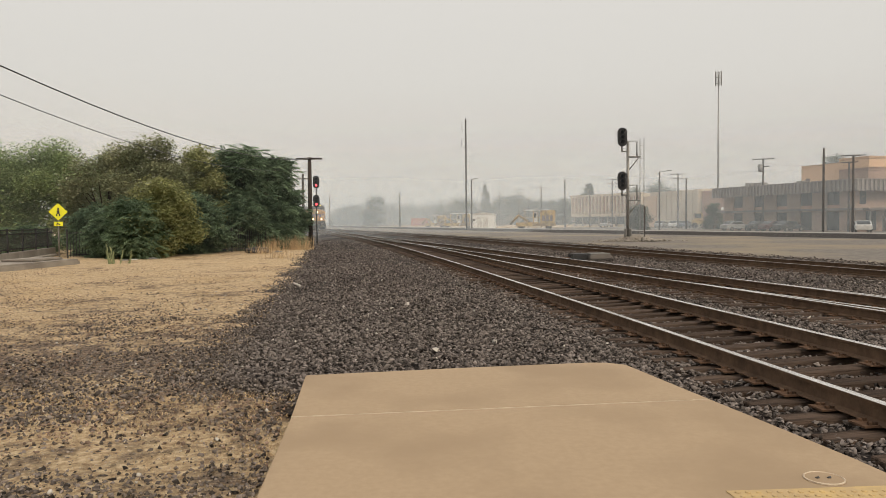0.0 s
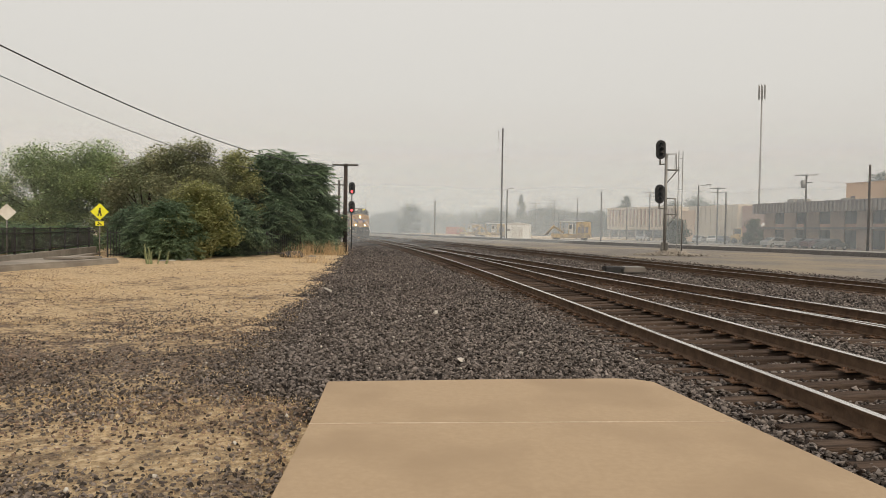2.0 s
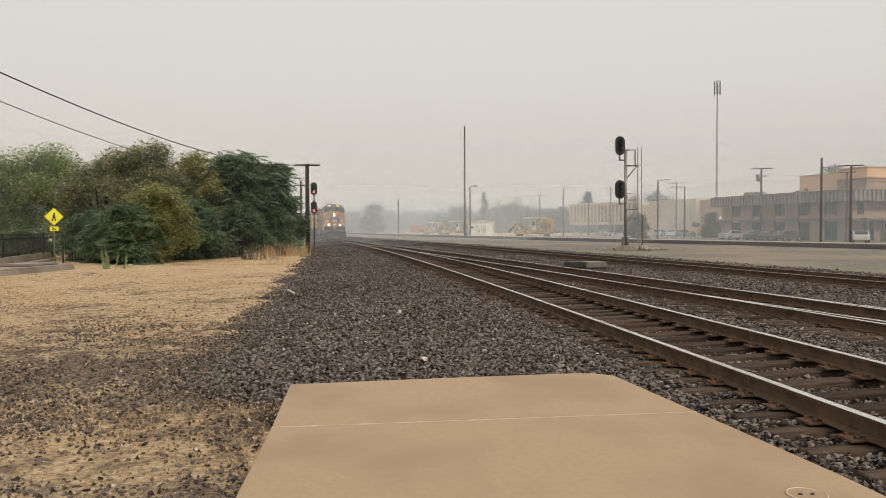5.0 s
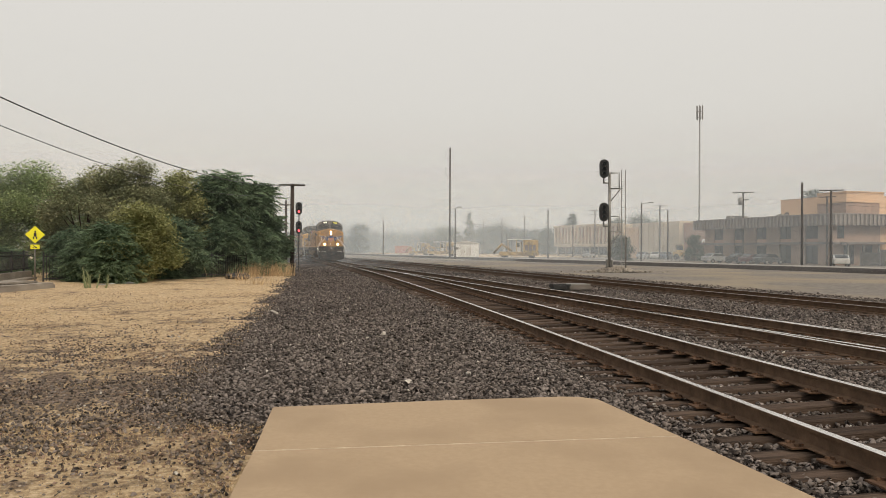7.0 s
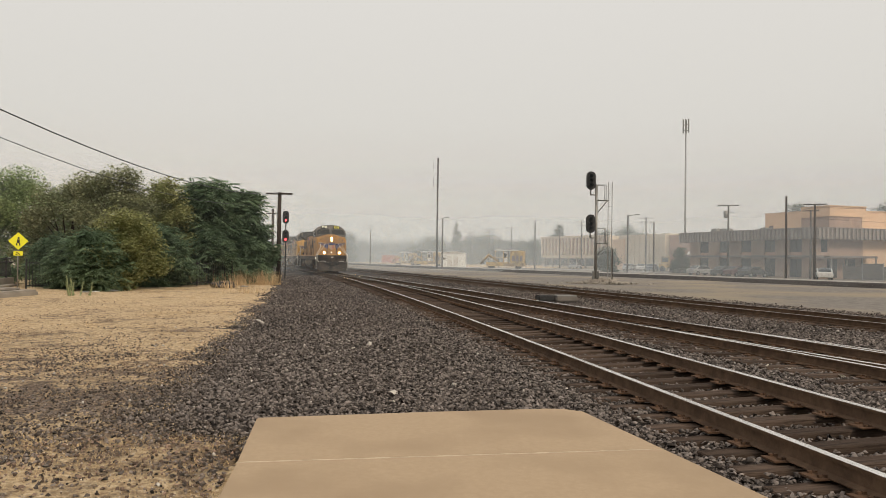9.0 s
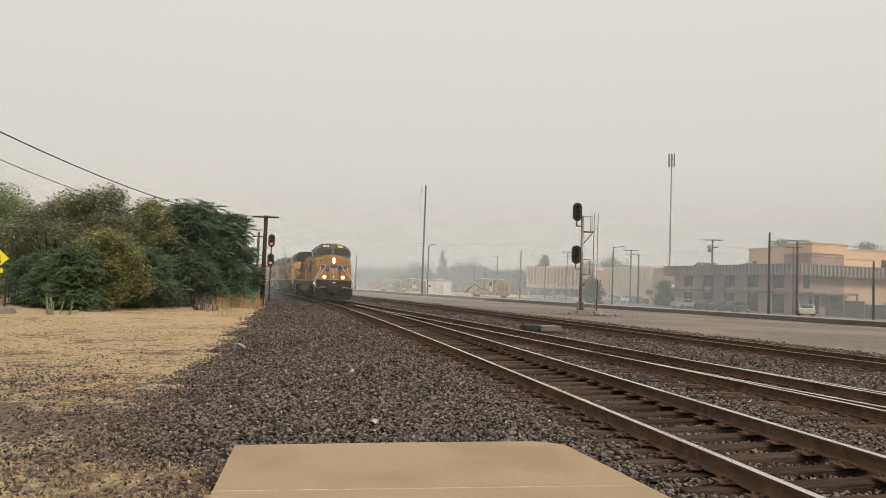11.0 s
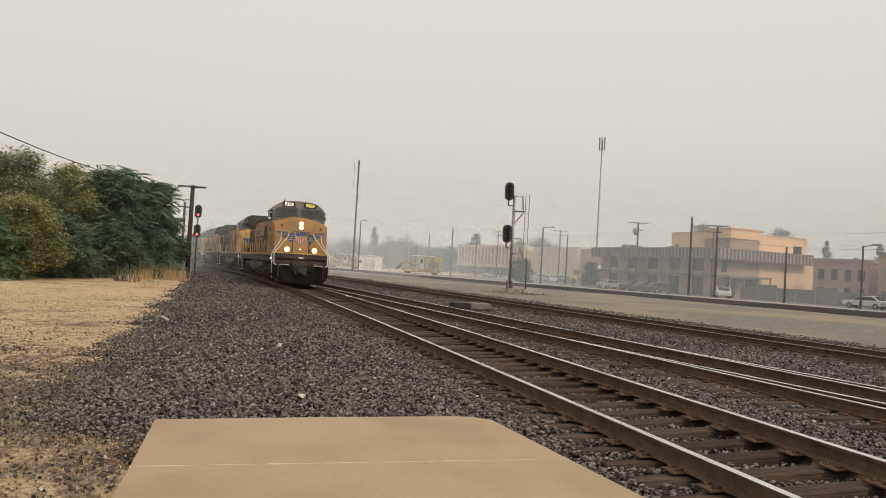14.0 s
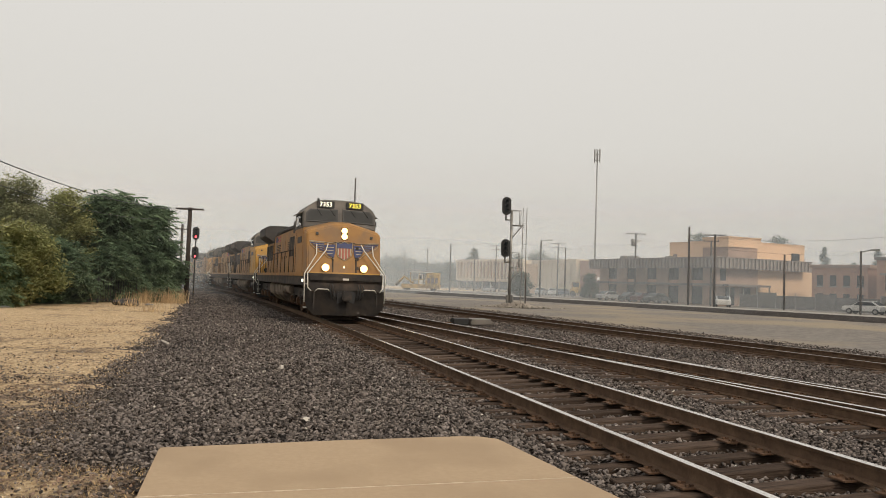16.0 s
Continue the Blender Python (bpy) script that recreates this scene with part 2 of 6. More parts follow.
M = dict(
    straw=ground_mat("dry_grass_ground"),
    blade=mat("dry_grass_blade", (0.72, 0.55, 0.33), 0.8, color2=(0.50, 0.345, 0.175), scale=0.7, spread=0.4, spec=0.08),
    stalk=mat("dry_stalk", (0.58, 0.43, 0.25), 0.85, color2=(0.42, 0.295, 0.165), scale=1.0, spread=0.4, spec=0.08),
    # shade in the gaps between stones is painted into this near-black
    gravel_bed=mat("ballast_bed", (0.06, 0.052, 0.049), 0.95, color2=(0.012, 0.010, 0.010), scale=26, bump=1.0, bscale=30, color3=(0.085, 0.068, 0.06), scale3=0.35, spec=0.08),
    stone=mat("ballast_stone", (0.190, 0.164, 0.149), 0.88, color2=(0.105, 0.089, 0.080), scale=12, spread=0.72, spec=0.08),
    dirt_stone=mat("dusty_stone", (0.19, 0.158, 0.135), 0.9, color2=(0.085, 0.070, 0.060), scale=9, spread=0.8, spec=0.08),
    clod=mat("brown_earth", (0.27, 0.19, 0.14), 0.95, color2=(0.15, 0.105, 0.08), scale=10, spread=0.6, spec=0.05),
    grit=mat("mixed_grit", (0.42, 0.36, 0.29), 0.9, color2=(0.28, 0.22, 0.17), scale=14, spread=0.8, spec=0.08),
    pale_stone=mat("pale_stone", (0.6, 0.56, 0.5), 0.85, color2=(0.45, 0.41, 0.36), scale=20, spec=0.08),
    yard=mat("yard_dirt", (0.245, 0.222, 0.199), 0.95, color2=(0.150, 0.137, 0.125), scale=3.5, bump=0.8, bscale=14, color3=(0.28, 0.235, 0.175), scale3=0.12, spec=0.08),
    far_ground=mat("far_ground", (0.25, 0.23, 0.205), 0.95, color2=(0.18, 0.165, 0.15), scale=0.3, color3=(0.2, 0.17, 0.12), scale3=0.03, spec=0.08),
    road=mat("worn_road", (0.36, 0.335, 0.305), 0.85, color2=(0.27, 0.25, 0.23), scale=0.8, bump=0.2, bscale=10, spec=0.08),
    # dark stone, with the shade on the bank's side painted in too
    bank=mat("dark_bank", (0.06, 0.053, 0.05), 0.95, color2=(0.035, 0.031, 0.028), scale=2.0, bump=0.6, bscale=10, spec=0.08),
    concrete=mat("tan_concrete", (0.408, 0.300, 0.192), 0.75, color2=(0.372, 0.271, 0.171), scale=18, bump=0.15, bscale=160, color3=(0.335, 0.242, 0.152), scale3=0.75, spec=0.3),
    joint=mat("pale_joint", (0.64, 0.53, 0.40), 0.8, color2=(0.46, 0.36, 0.26), scale=9),
    grey_concrete=mat("grey_concrete", (0.34, 0.30, 0.25), 0.85, color2=(0.26, 0.23, 0.19), scale=1.5, bump=0.3, bscale=30, color3=(0.22, 0.19, 0.16), scale3=0.5),
    tactile=mat("yellow_tactile", (0.58, 0.41, 0.17), 0.7, color2=(0.45, 0.32, 0.15), scale=9, color3=(0.42, 0.30, 0.17), scale3=2.0),
    rail=mat("rail_rust", (0.150, 0.096, 0.062), 0.75, 0.0, color2=(0.082, 0.053, 0.036), scale=5, bump=0.3, bscale=60, spec=0.08),
    railhead=mat("polished_rail", (0.85, 0.82, 0.77), 0.2, 1.0, color2=(0.5, 0.46, 0.42), scale=3, stretch=(1, 0.1, 1)),
    dullhead=mat("dull_rail", (0.36, 0.32, 0.28), 0.4, 1.0, color2=(0.2, 0.16, 0.13), scale=2),
    tie=mat("creosoted_wood", (0.115, 0.082, 0.063), 0.9, color2=(0.042, 0.031, 0.025), scale=5, bump=0.7, bscale=30, spread=0.4, stretch=(0.3, 4, 4), spec=0.08),
    plate=mat("rusty_plate", (0.15, 0.09, 0.058), 0.75, 0.2, color2=(0.08, 0.05, 0.034), scale=12, bump=0.3, spec=0.08),
    pole=mat("weathered_pole", (0.075, 0.06, 0.052), 0.9, color2=(0.04, 0.032, 0.028), scale=6, bump=0.5, stretch=(4, 4, 0.4), spec=0.08),
    black=mat("black_paint", (0.018, 0.018, 0.02), 0.5, color2=(0.028, 0.027, 0.026), scale=4),
    galv=mat("galvanised_steel", (0.30, 0.29, 0.27), 0.55, 0.6, color2=(0.2, 0.19, 0.175), scale=4),
    white=mat("white_paint", (0.72, 0.70, 0.66), 0.6, color2=(0.6, 0.57, 0.52), scale=2, color3=(0.5, 0.46, 0.4), scale3=0.8),
    shelter=mat("clean_white_metal", (0.82, 0.80, 0.77), 0.55, color2=(0.74, 0.72, 0.68), scale=1.2),
    loco_yellow=mat("weathered_yellow", (0.375, 0.195, 0.052), 0.6, color2=(0.30, 0.15, 0.045), scale=1.6, color3=(0.23, 0.135, 0.065), scale3=0.9, bump=0.08, bscale=20),
    clean_yellow=mat("fresh_yellow", (0.56, 0.31, 0.045), 0.55, color2=(0.50, 0.26, 0.045), scale=1.2, color3=(0.36, 0.20, 0.06), scale3=0.6, bump=0.05, bscale=20),
    # yellow paint paled and greyed: distance haze put into the colour
    hazed_yellow=mat("hazed_yellow", (0.37, 0.235, 0.115), 0.7, color2=(0.30, 0.185, 0.095), scale=1.6, color3=(0.21, 0.145, 0.095), scale3=0.9, bump=0.08, bscale=20),
    dull_silver=mat("worn_pale_paint", (0.46, 0.40, 0.31), 0.6, color2=(0.34, 0.28, 0.2), scale=7),
    dusty_tan=mat("road_dust", (0.25, 0.205, 0.16), 0.85, color2=(0.17, 0.135, 0.105), scale=2.5, color3=(0.10, 0.08, 0.065), scale3=1.2, bump=0.2, bscale=30, spec=0.1),
    loco_grey=mat("dusty_grey_paint", (0.08, 0.074, 0.07), 0.65, color2=(0.085, 0.078, 0.072), scale=1.5, color3=(0.17, 0.15, 0.13), scale3=0.8),
    loco_dark=mat("grimy_underframe", (0.036, 0.031, 0.028), 0.8, color2=(0.022, 0.019, 0.018), scale=3, color3=(0.075, 0.055, 0.042), scale3=1.4, bump=0.3, bscale=30),
    loco_roof=mat("sooty_roof", (0.06, 0.055, 0.053), 0.75, color2=(0.035, 0.032, 0.031), scale=2),
    blue=mat("emblem_blue", (0.045, 0.058, 0.155), 0.55, color2=(0.035, 0.042, 0.11), scale=5),
    red=mat("red_paint", (0.45, 0.05, 0.035), 0.5, color2=(0.33, 0.04, 0.03), scale=5),
    dull_red=mat("faded_red", (0.42, 0.10, 0.06), 0.6, color2=(0.34, 0.10, 0.06), scale=4),
    plow=mat("scuffed_black_plow", (0.042, 0.036, 0.032), 0.75, color2=(0.026, 0.022, 0.020), scale=4, color3=(0.06, 0.045, 0.035), scale3=1.6),
    silver=mat("pale_rail_paint", (0.70, 0.66, 0.58), 0.5, color2=(0.5, 0.46, 0.4), scale=8),
    pane=glass("cab_glass", (0.045, 0.045, 0.044), 0.02, 0.4),
    window=glass("dark_window", (0.028, 0.032, 0.037), 0.1, 0.2),
    lamp=glow("headlamp_glow", (1.0, 0.72, 0.36), 9.0),
    # orange emission on the reflectors imitates the halo round the lamps
    lens=glow("lamp_halo", (1.0, 0.52, 0.16), 3.4),
    red_lamp=glow("red_signal_glow", (1.0, 0.07, 0.08), 3.5),
    digit=glow("lit_digits", (1.0, 0.93, 0.72), 1.3),
    digit_y=glow("lit_digits_yellow", (1.0, 0.86, 0.10), 1.1),
    sign_yellow=mat("fluorescent_sign", (0.82, 0.78, 0.02), 0.5, color2=(0.74, 0.7, 0.02), scale=6),
    brick=mat("brown_brick", (0.41, 0.298, 0.24), 0.85, color2=(0.34, 0.24, 0.19), scale=1.4, bump=0.3, bscale=10, color3=(0.29, 0.21, 0.17), scale3=0.2, spec=0.08),
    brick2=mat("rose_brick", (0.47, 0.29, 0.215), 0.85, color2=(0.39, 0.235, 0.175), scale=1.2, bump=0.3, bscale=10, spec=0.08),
    peach=mat("peach_stucco", (0.72, 0.515, 0.35), 0.85, color2=(0.67, 0.47, 0.315), scale=0.4, color3=(0.58, 0.41, 0.275), scale3=0.1, spec=0.08),
    cream=mat("cream_panel", (0.70, 0.60, 0.47), 0.8, color2=(0.62, 0.53, 0.41), scale=0.5, color3=(0.56, 0.47, 0.36), scale3=0.15, spec=0.08),
    fence_screen=mat("dark_fence_screen", (0.15, 0.13, 0.115), 0.85, color2=(0.10, 0.088, 0.08), scale=1.5, spec=0.08),
    fascia=mat("grey_fascia", (0.19, 0.165, 0.15), 0.8, color2=(0.14, 0.12, 0.11), scale=2),
    fascia2=mat("pale_fascia_rib", (0.285, 0.245, 0.22), 0.8, color2=(0.22, 0.19, 0.17), scale=2),
    machine=mat("machine_yellow", (0.50, 0.36, 0.14), 0.65, color2=(0.40, 0.25, 0.09), scale=2, color3=(0.22, 0.16, 0.09), scale3=0.7),
    rubber=mat("black_rubber", (0.02, 0.02, 0.02), 0.85),
    bark=mat("bark", (0.08, 0.06, 0.045), 0.95, color2=(0.045, 0.035, 0.028), scale=6, bump=0.6, spec=0.08),
    leaf_a=mat("leaf_dull_green", (0.37, 0.365, 0.165), 0.65, color2=(0.235, 0.26, 0.11), scale=0.5, spread=0.32, thin=0.4, spec=0.2),
    leaf_b=mat("leaf_brownish", (0.30, 0.30, 0.165), 0.7, color2=(0.175, 0.20, 0.11), scale=0.5, spread=0.32, thin=0.4, spec=0.2),
    leaf_c=mat("leaf_deep_green", (0.18, 0.245, 0.14), 0.7, color2=(0.10, 0.15, 0.088), scale=0.5, spread=0.45, thin=0.4, spec=0.2),
    leaf_d=mat("leaf_light_green", (0.33, 0.395, 0.18), 0.65, color2=(0.20, 0.265, 0.12), scale=0.4, spread=0.4, thin=0.4, spec=0.2),
    leaf_far=mat("leaf_far", (0.09, 0.11, 0.065), 0.7, color2=(0.06, 0.078, 0.05), scale=0.2, spread=0.3, thin=0.4, spec=0.2),
    weed=mat("pale_weed", (0.33, 0.36, 0.20), 0.8, color2=(0.22, 0.25, 0.13), scale=6, spec=0.1),
    rust_bit=mat("terracotta_bit", (0.36, 0.12, 0.05), 0.8, spread=0.3),
)


# ---- mesh helpers ----
def quad_box(bm, x0, x1, y0, y1, z0, z1, m=None):
    """An upright box between the given bounds, with m applied."""
    vs = [bm.verts.new(v) for v in ((x0, y0, z0), (x1, y0, z0), (x1, y1, z0), (x0, y1, z0), (x0, y0, z1), (x1, y0, z1), (x1, y1, z1), (x0, y1, z1))]
    for f in ((3, 2, 1, 0), (4, 5, 6, 7), (0, 1, 5, 4), (1, 2, 6, 5), (2, 3, 7, 6), (3, 0, 4, 7)):
        bm.faces.new([vs[i] for i in f])
    if m is not None:
        bmesh.ops.transform(bm, matrix=m, verts=vs)
    return vs


def rod(bm, p, q, r0, r1=None, n=8):
    """A tapered round bar from p to q."""
    p, q = Vector(p), Vector(q)
    r1 = r0 if r1 is None else r1
    turn = (q - p).to_track_quat("Z", "Y").to_matrix()
    rings = []
    for c, r in ((p, r0), (q, r1)):
        rings.append([bm.verts.new(c + turn @ Vector((r * math.cos(2 * math.pi * k / n), r * math.sin(2 * math.pi * k / n), 0))) for k in range(n)])
    for k in range(n):
        bm.faces.new((rings[0][k], rings[0][(k + 1) % n], rings[1][(k + 1) % n], rings[1][k])).smooth = n > 6
    bm.faces.new(rings[0][::-1])
    bm.faces.new(rings[1])


def pipe(bm, pts, r, n=6):
    """One bent round bar through the points."""
    pts = [Vector(p) for p in pts]
    prev = None
    for i, p in enumerate(pts):
        way = (pts[min(i + 1, len(pts) - 1)] - pts[max(i - 1, 0)]).normalized()
        side = way.cross(Vector((0.31, 0.17, 0.93))).normalized()
        up = way.cross(side)
        ring = [bm.verts.new(p + r * (math.cos(2 * math.pi * k / n) * side + math.sin(2 * math.pi * k / n) * up)) for k in range(n)]
        if prev:
            for k in range(n):
                bm.faces.new((prev[k], prev[(k + 1) % n], ring[(k + 1) % n], ring[k])).smooth = True
        else:
            bm.faces.new(ring[::-1])
        prev = ring
    bm.faces.new(prev)


def prism(bm, outline, depth, m=None, axis="y"):
    """An outline in x, z extruded along y from -depth/2 to depth/2 (axis x: outline in y, z along x)."""
    rings = []
    for s in (-depth / 2, depth / 2):
        rings.append([bm.verts.new((a, s, b) if axis == "y" else (s, a, b)) for a, b in outline])
    n = len(outline)
    for k in range(n):
        bm.faces.new((rings[0][k], rings[0][(k + 1) % n], rings[1][(k + 1) % n], rings[1][k]))
    bm.faces.new(rings[0][::-1])
    bm.faces.new(rings[1])
    if m is not None:
        bmesh.ops.transform(bm, matrix=m, verts=rings[0] + rings[1])


def soften(bm, width, segments=2):
    bmesh.ops.recalc_face_normals(bm, faces=bm.faces)
    bmesh.ops.bevel(bm, geom=[e for e in bm.edges if e.is_manifold and e.calc_face_angle(0) > 0.5], offset=width, segments=segments, affect="EDGES", clamp_overlap=True)


def part(name, bm, material, parent=None, label="", m=None):
    """Links a bmesh as one mesh object, under a thing or a part where one is given."""
    bmesh.ops.recalc_face_normals(bm, faces=bm.faces)
    me = bpy.data.meshes.new(name)
    bm.to_mesh(me)
    bm.free()
    for one in material if isinstance(material, (list, tuple)) else [material]:
        me.materials.append(one)
    ob = new(name, me)
    ob.parent = parent
    if m is not None:
        ob.matrix_basis = m
    return tagged(ob, label)


def boxpart(name, bounds, material, parent=None, label="", bevel=0.0, m=None):
    bm = bmesh.new()
    quad_box(bm, *bounds)
    if bevel:
        soften(bm, bevel)
    return part(name, bm, material, parent, label, m)


def thing(name, label, category, group="", m=None):
    ob = new(name)
    if m is not None:
        ob.matrix_basis = m
    return tagged(ob, label, category, group)


def raw(name, verts, faces, material, parent=None):
    me = bpy.data.meshes.new(name)
    me.from_pydata(verts, [], faces)
    me.materials.append(material)
    me.update()
    ob = new(name, me)
    ob.parent = parent
    return ob


def many(name, base_v, base_f, places, turns, sizes, material, jitter=0.0):
    """One mesh of many copies of a small shape, each turned, sized and dented by itself."""
    n, k = len(places), len(base_v)
    v = np.repeat(np.asarray(base_v, float)[None], n, 0)
    if jitter:
        v = v * (1 + RNG.uniform(-jitter, jitter, v.shape))
    v = v * np.asarray(sizes, float).reshape(n, 1, -1)
    v = np.einsum("nij,nkj->nki", turns, v) + np.asarray(places)[:, None]
    f = np.asarray(base_f)[None] + (np.arange(n) * k)[:, None, None]
    me = bpy.data.meshes.new(name)
    nf, c = n * len(base_f), f.shape[2]
    me.vertices.add(n * k)
    me.vertices.foreach_set("co", v.reshape(-1).astype(np.float32))
    me.loops.add(nf * c)
    me.loops.foreach_set("vertex_index", f.reshape(-1).astype(np.int32))
    me.polygons.add(nf)
    me.polygons.foreach_set("loop_start", (np.arange(nf) * c).astype(np.int32))
    me.update(calc_edges=True)
    me.materials.append(material)
    return new(name, me)


def spins(n, tilt=math.pi):
    """n random turns: any heading, tilted by up to tilt."""
    a, b, c = RNG.uniform(0, 2 * math.pi, n), RNG.uniform(-tilt, tilt, n), RNG.uniform(0, 2 * math.pi, n)
    def rz(t):
        o = np.zeros((n, 3, 3)); o[:, 0, 0] = o[:, 1, 1] = np.cos(t); o[:, 0, 1] = -np.sin(t); o[:, 1, 0] = np.sin(t); o[:, 2, 2] = 1
        return o
    rx = np.zeros((n, 3, 3)); rx[:, 0, 0] = 1; rx[:, 1, 1] = rx[:, 2, 2] = np.cos(b); rx[:, 1, 2] = -np.sin(b); rx[:, 2, 1] = np.sin(b)
    return rz(a) @ rx @ rz(c)


def smooth(t):
    t = np.clip(t, 0, 1)
    return t * t * (3 - 2 * t)


# ---- plan: the lines of the tracks, x for a given y ----
def line_a(y):
    return 4.9 - 0.130 * y - 0.00064 * y * y + 3e-6 * max(0.0, y - 80) ** 3 + 0.65 * float(smooth((y - 98) / 34))


def line_b(y):
    return 9.95 - 0.207 * y - 0.00055 * y * y


def line_fork(y):
    return line_b(y) + 0.0036 * max(0.0, 20 - y) ** 2


def line_c(y):
    return 17.6 - 0.25 * y - 0.0004 * max(0.0, y - 60) ** 2


def bank_x(y):
    return 24.5 - 0.43 * (y - 66) + 0.0005 * (y - 66) ** 2


def ballast_left(y):
    return -2.1 - 0.145 * y - 0.0007 * np.maximum(0, y - 35) ** 2 + 2.4 * smooth((8.4 - y) / 2.2)


def ballast_right(y):
    return 20.6 - 0.25 * y - 0.0004 * np.maximum(0, y - 60) ** 2


def ballast_z(x, y):
    low = 0.022 * smooth((1.75 - np.abs(x - (4.9 - 0.130 * y - 0.00064 * y * y))) / 0.45)
    return -0.32 + 0.11 * smooth((x - ballast_left(y)) / 3.0) + 0.15 * smooth((x - ballast_right(y) + 2.2) / 2.0) - low


YARD_Z, ROAD_Z, LOT_Z, LEFT_Z = -0.12, 0.21, -0.42, -0.31


def lot_z(x, y):
    """The paved lots fall gently from the road towards the buildings."""
    return ROAD_Z + (LOT_Z - ROAD_Z) * float(smooth((x - bank_x(y) - 5.5) / 22))


# ---- ground ----
def sheet(name, xs, ys, fz, material, kind="structure", label=""):
    """A sheet over rows of x, one row per y; fz gives the height."""
    v, f = [], []
    nx = len(xs(ys[0]))
    for y in ys:
        v += [(x, y, float(fz(x, y))) for x in xs(y)]
    for j in range(len(ys) - 1):
        for i in range(nx - 1):
            a = j * nx + i
            f.append((a, a + 1, a + nx + 1, a + nx))
    ob = raw(name, v, f, material)
    ob.data.polygons.foreach_set("use_smooth", [True] * len(f))
    return tagged(ob, label, kind=kind)


def lumpy(x, y, s, a):
    return a * noise.noise(Vector((x * s, y * s, 3.1)))


def build_ground():
    side = [-2500, -900, -300, -120, -70, -45] + [-34 + i * 0.8 for i in range(46)] + [3.5, 6, 30, 120, 400, 2500]
    deep = [-400, -100, -40, -15] + [-8 + i * 0.8 for i in range(85)] + [62, 70, 85, 110, 150, 220, 400, 900, 2600]
    sheet("ground", lambda y: side, deep, lambda x, y: (LEFT_Z if x < ballast_left(y) + 0.4 or y > 150 else LEFT_Z - 0.22) + (lumpy(x, y, 0.6, 0.05) if -34 < x < 3 and y < 60 else 0), M["straw"], label="dry grassy ground with bare gravel patches")
    ys = [-14 + i * 0.5 for i in range(110)] + [42 + i * 3 for i in range(38)]
    def across(y):
        a, b = float(ballast_left(y)) - 0.3, float(ballast_right(y)) + 0.3
        return [a + (b - a) * i / 44 for i in range(45)]
    sheet("ballast_bed", across, ys, lambda x, y: ballast_z(x, y) + lumpy(x, y, 1.3, 0.03) - 0.06, M["gravel_bed"], label="crushed stone ballast bed under the tracks, darkened for the shade between stones")
    ys = [-60, -30, -10] + [i * 4 for i in range(40)] + [200, 260, 320]
    def yard_across(y):
        a, b = float(ballast_right(y)) - 0.2, max(bank_x(y) + 1.0, float(ballast_right(y)) + 3)
        return [a + (b - a) * i / 24 for i in range(25)]
    sheet("yard_ground", yard_across, ys, lambda x, y: YARD_Z + lumpy(x, y, 0.25, 0.05), M["yard"], label="bare gravel and dry grass yard beside the tracks")
    ys = [-60 + i * 6 for i in range(64)]
    def profile(y):
        b = bank_x(y)
        return [b, b + 0.7, b + 1.4, b + 2.2, b + 5.5, b + 11, b + 17, b + 23, b + 28, b + 60, b + 900]
    def bank_z(x, y):
        u = x - bank_x(y)
        return YARD_Z - 0.06 if u < 0.1 else (ROAD_Z - 0.03 if u < 1.0 else ROAD_Z)
    sheet("road_bank", lambda y: profile(y)[:3], ys, bank_z, M["bank"], label="dark stone bank along the road, with shade put into its colour")
    sheet("road", lambda y: [p - 0.02 for p in profile(y)[2:5]], ys, lambda x, y: ROAD_Z + 0.004, M["road"], label="pale worn road along the far side of the yard")
    sheet("parking_ground", lambda y: profile(y)[4:], ys, lambda x, y: lot_z(x, y) - 0.01, M["far_ground"], label="grey paved lots before the buildings")


build_ground()


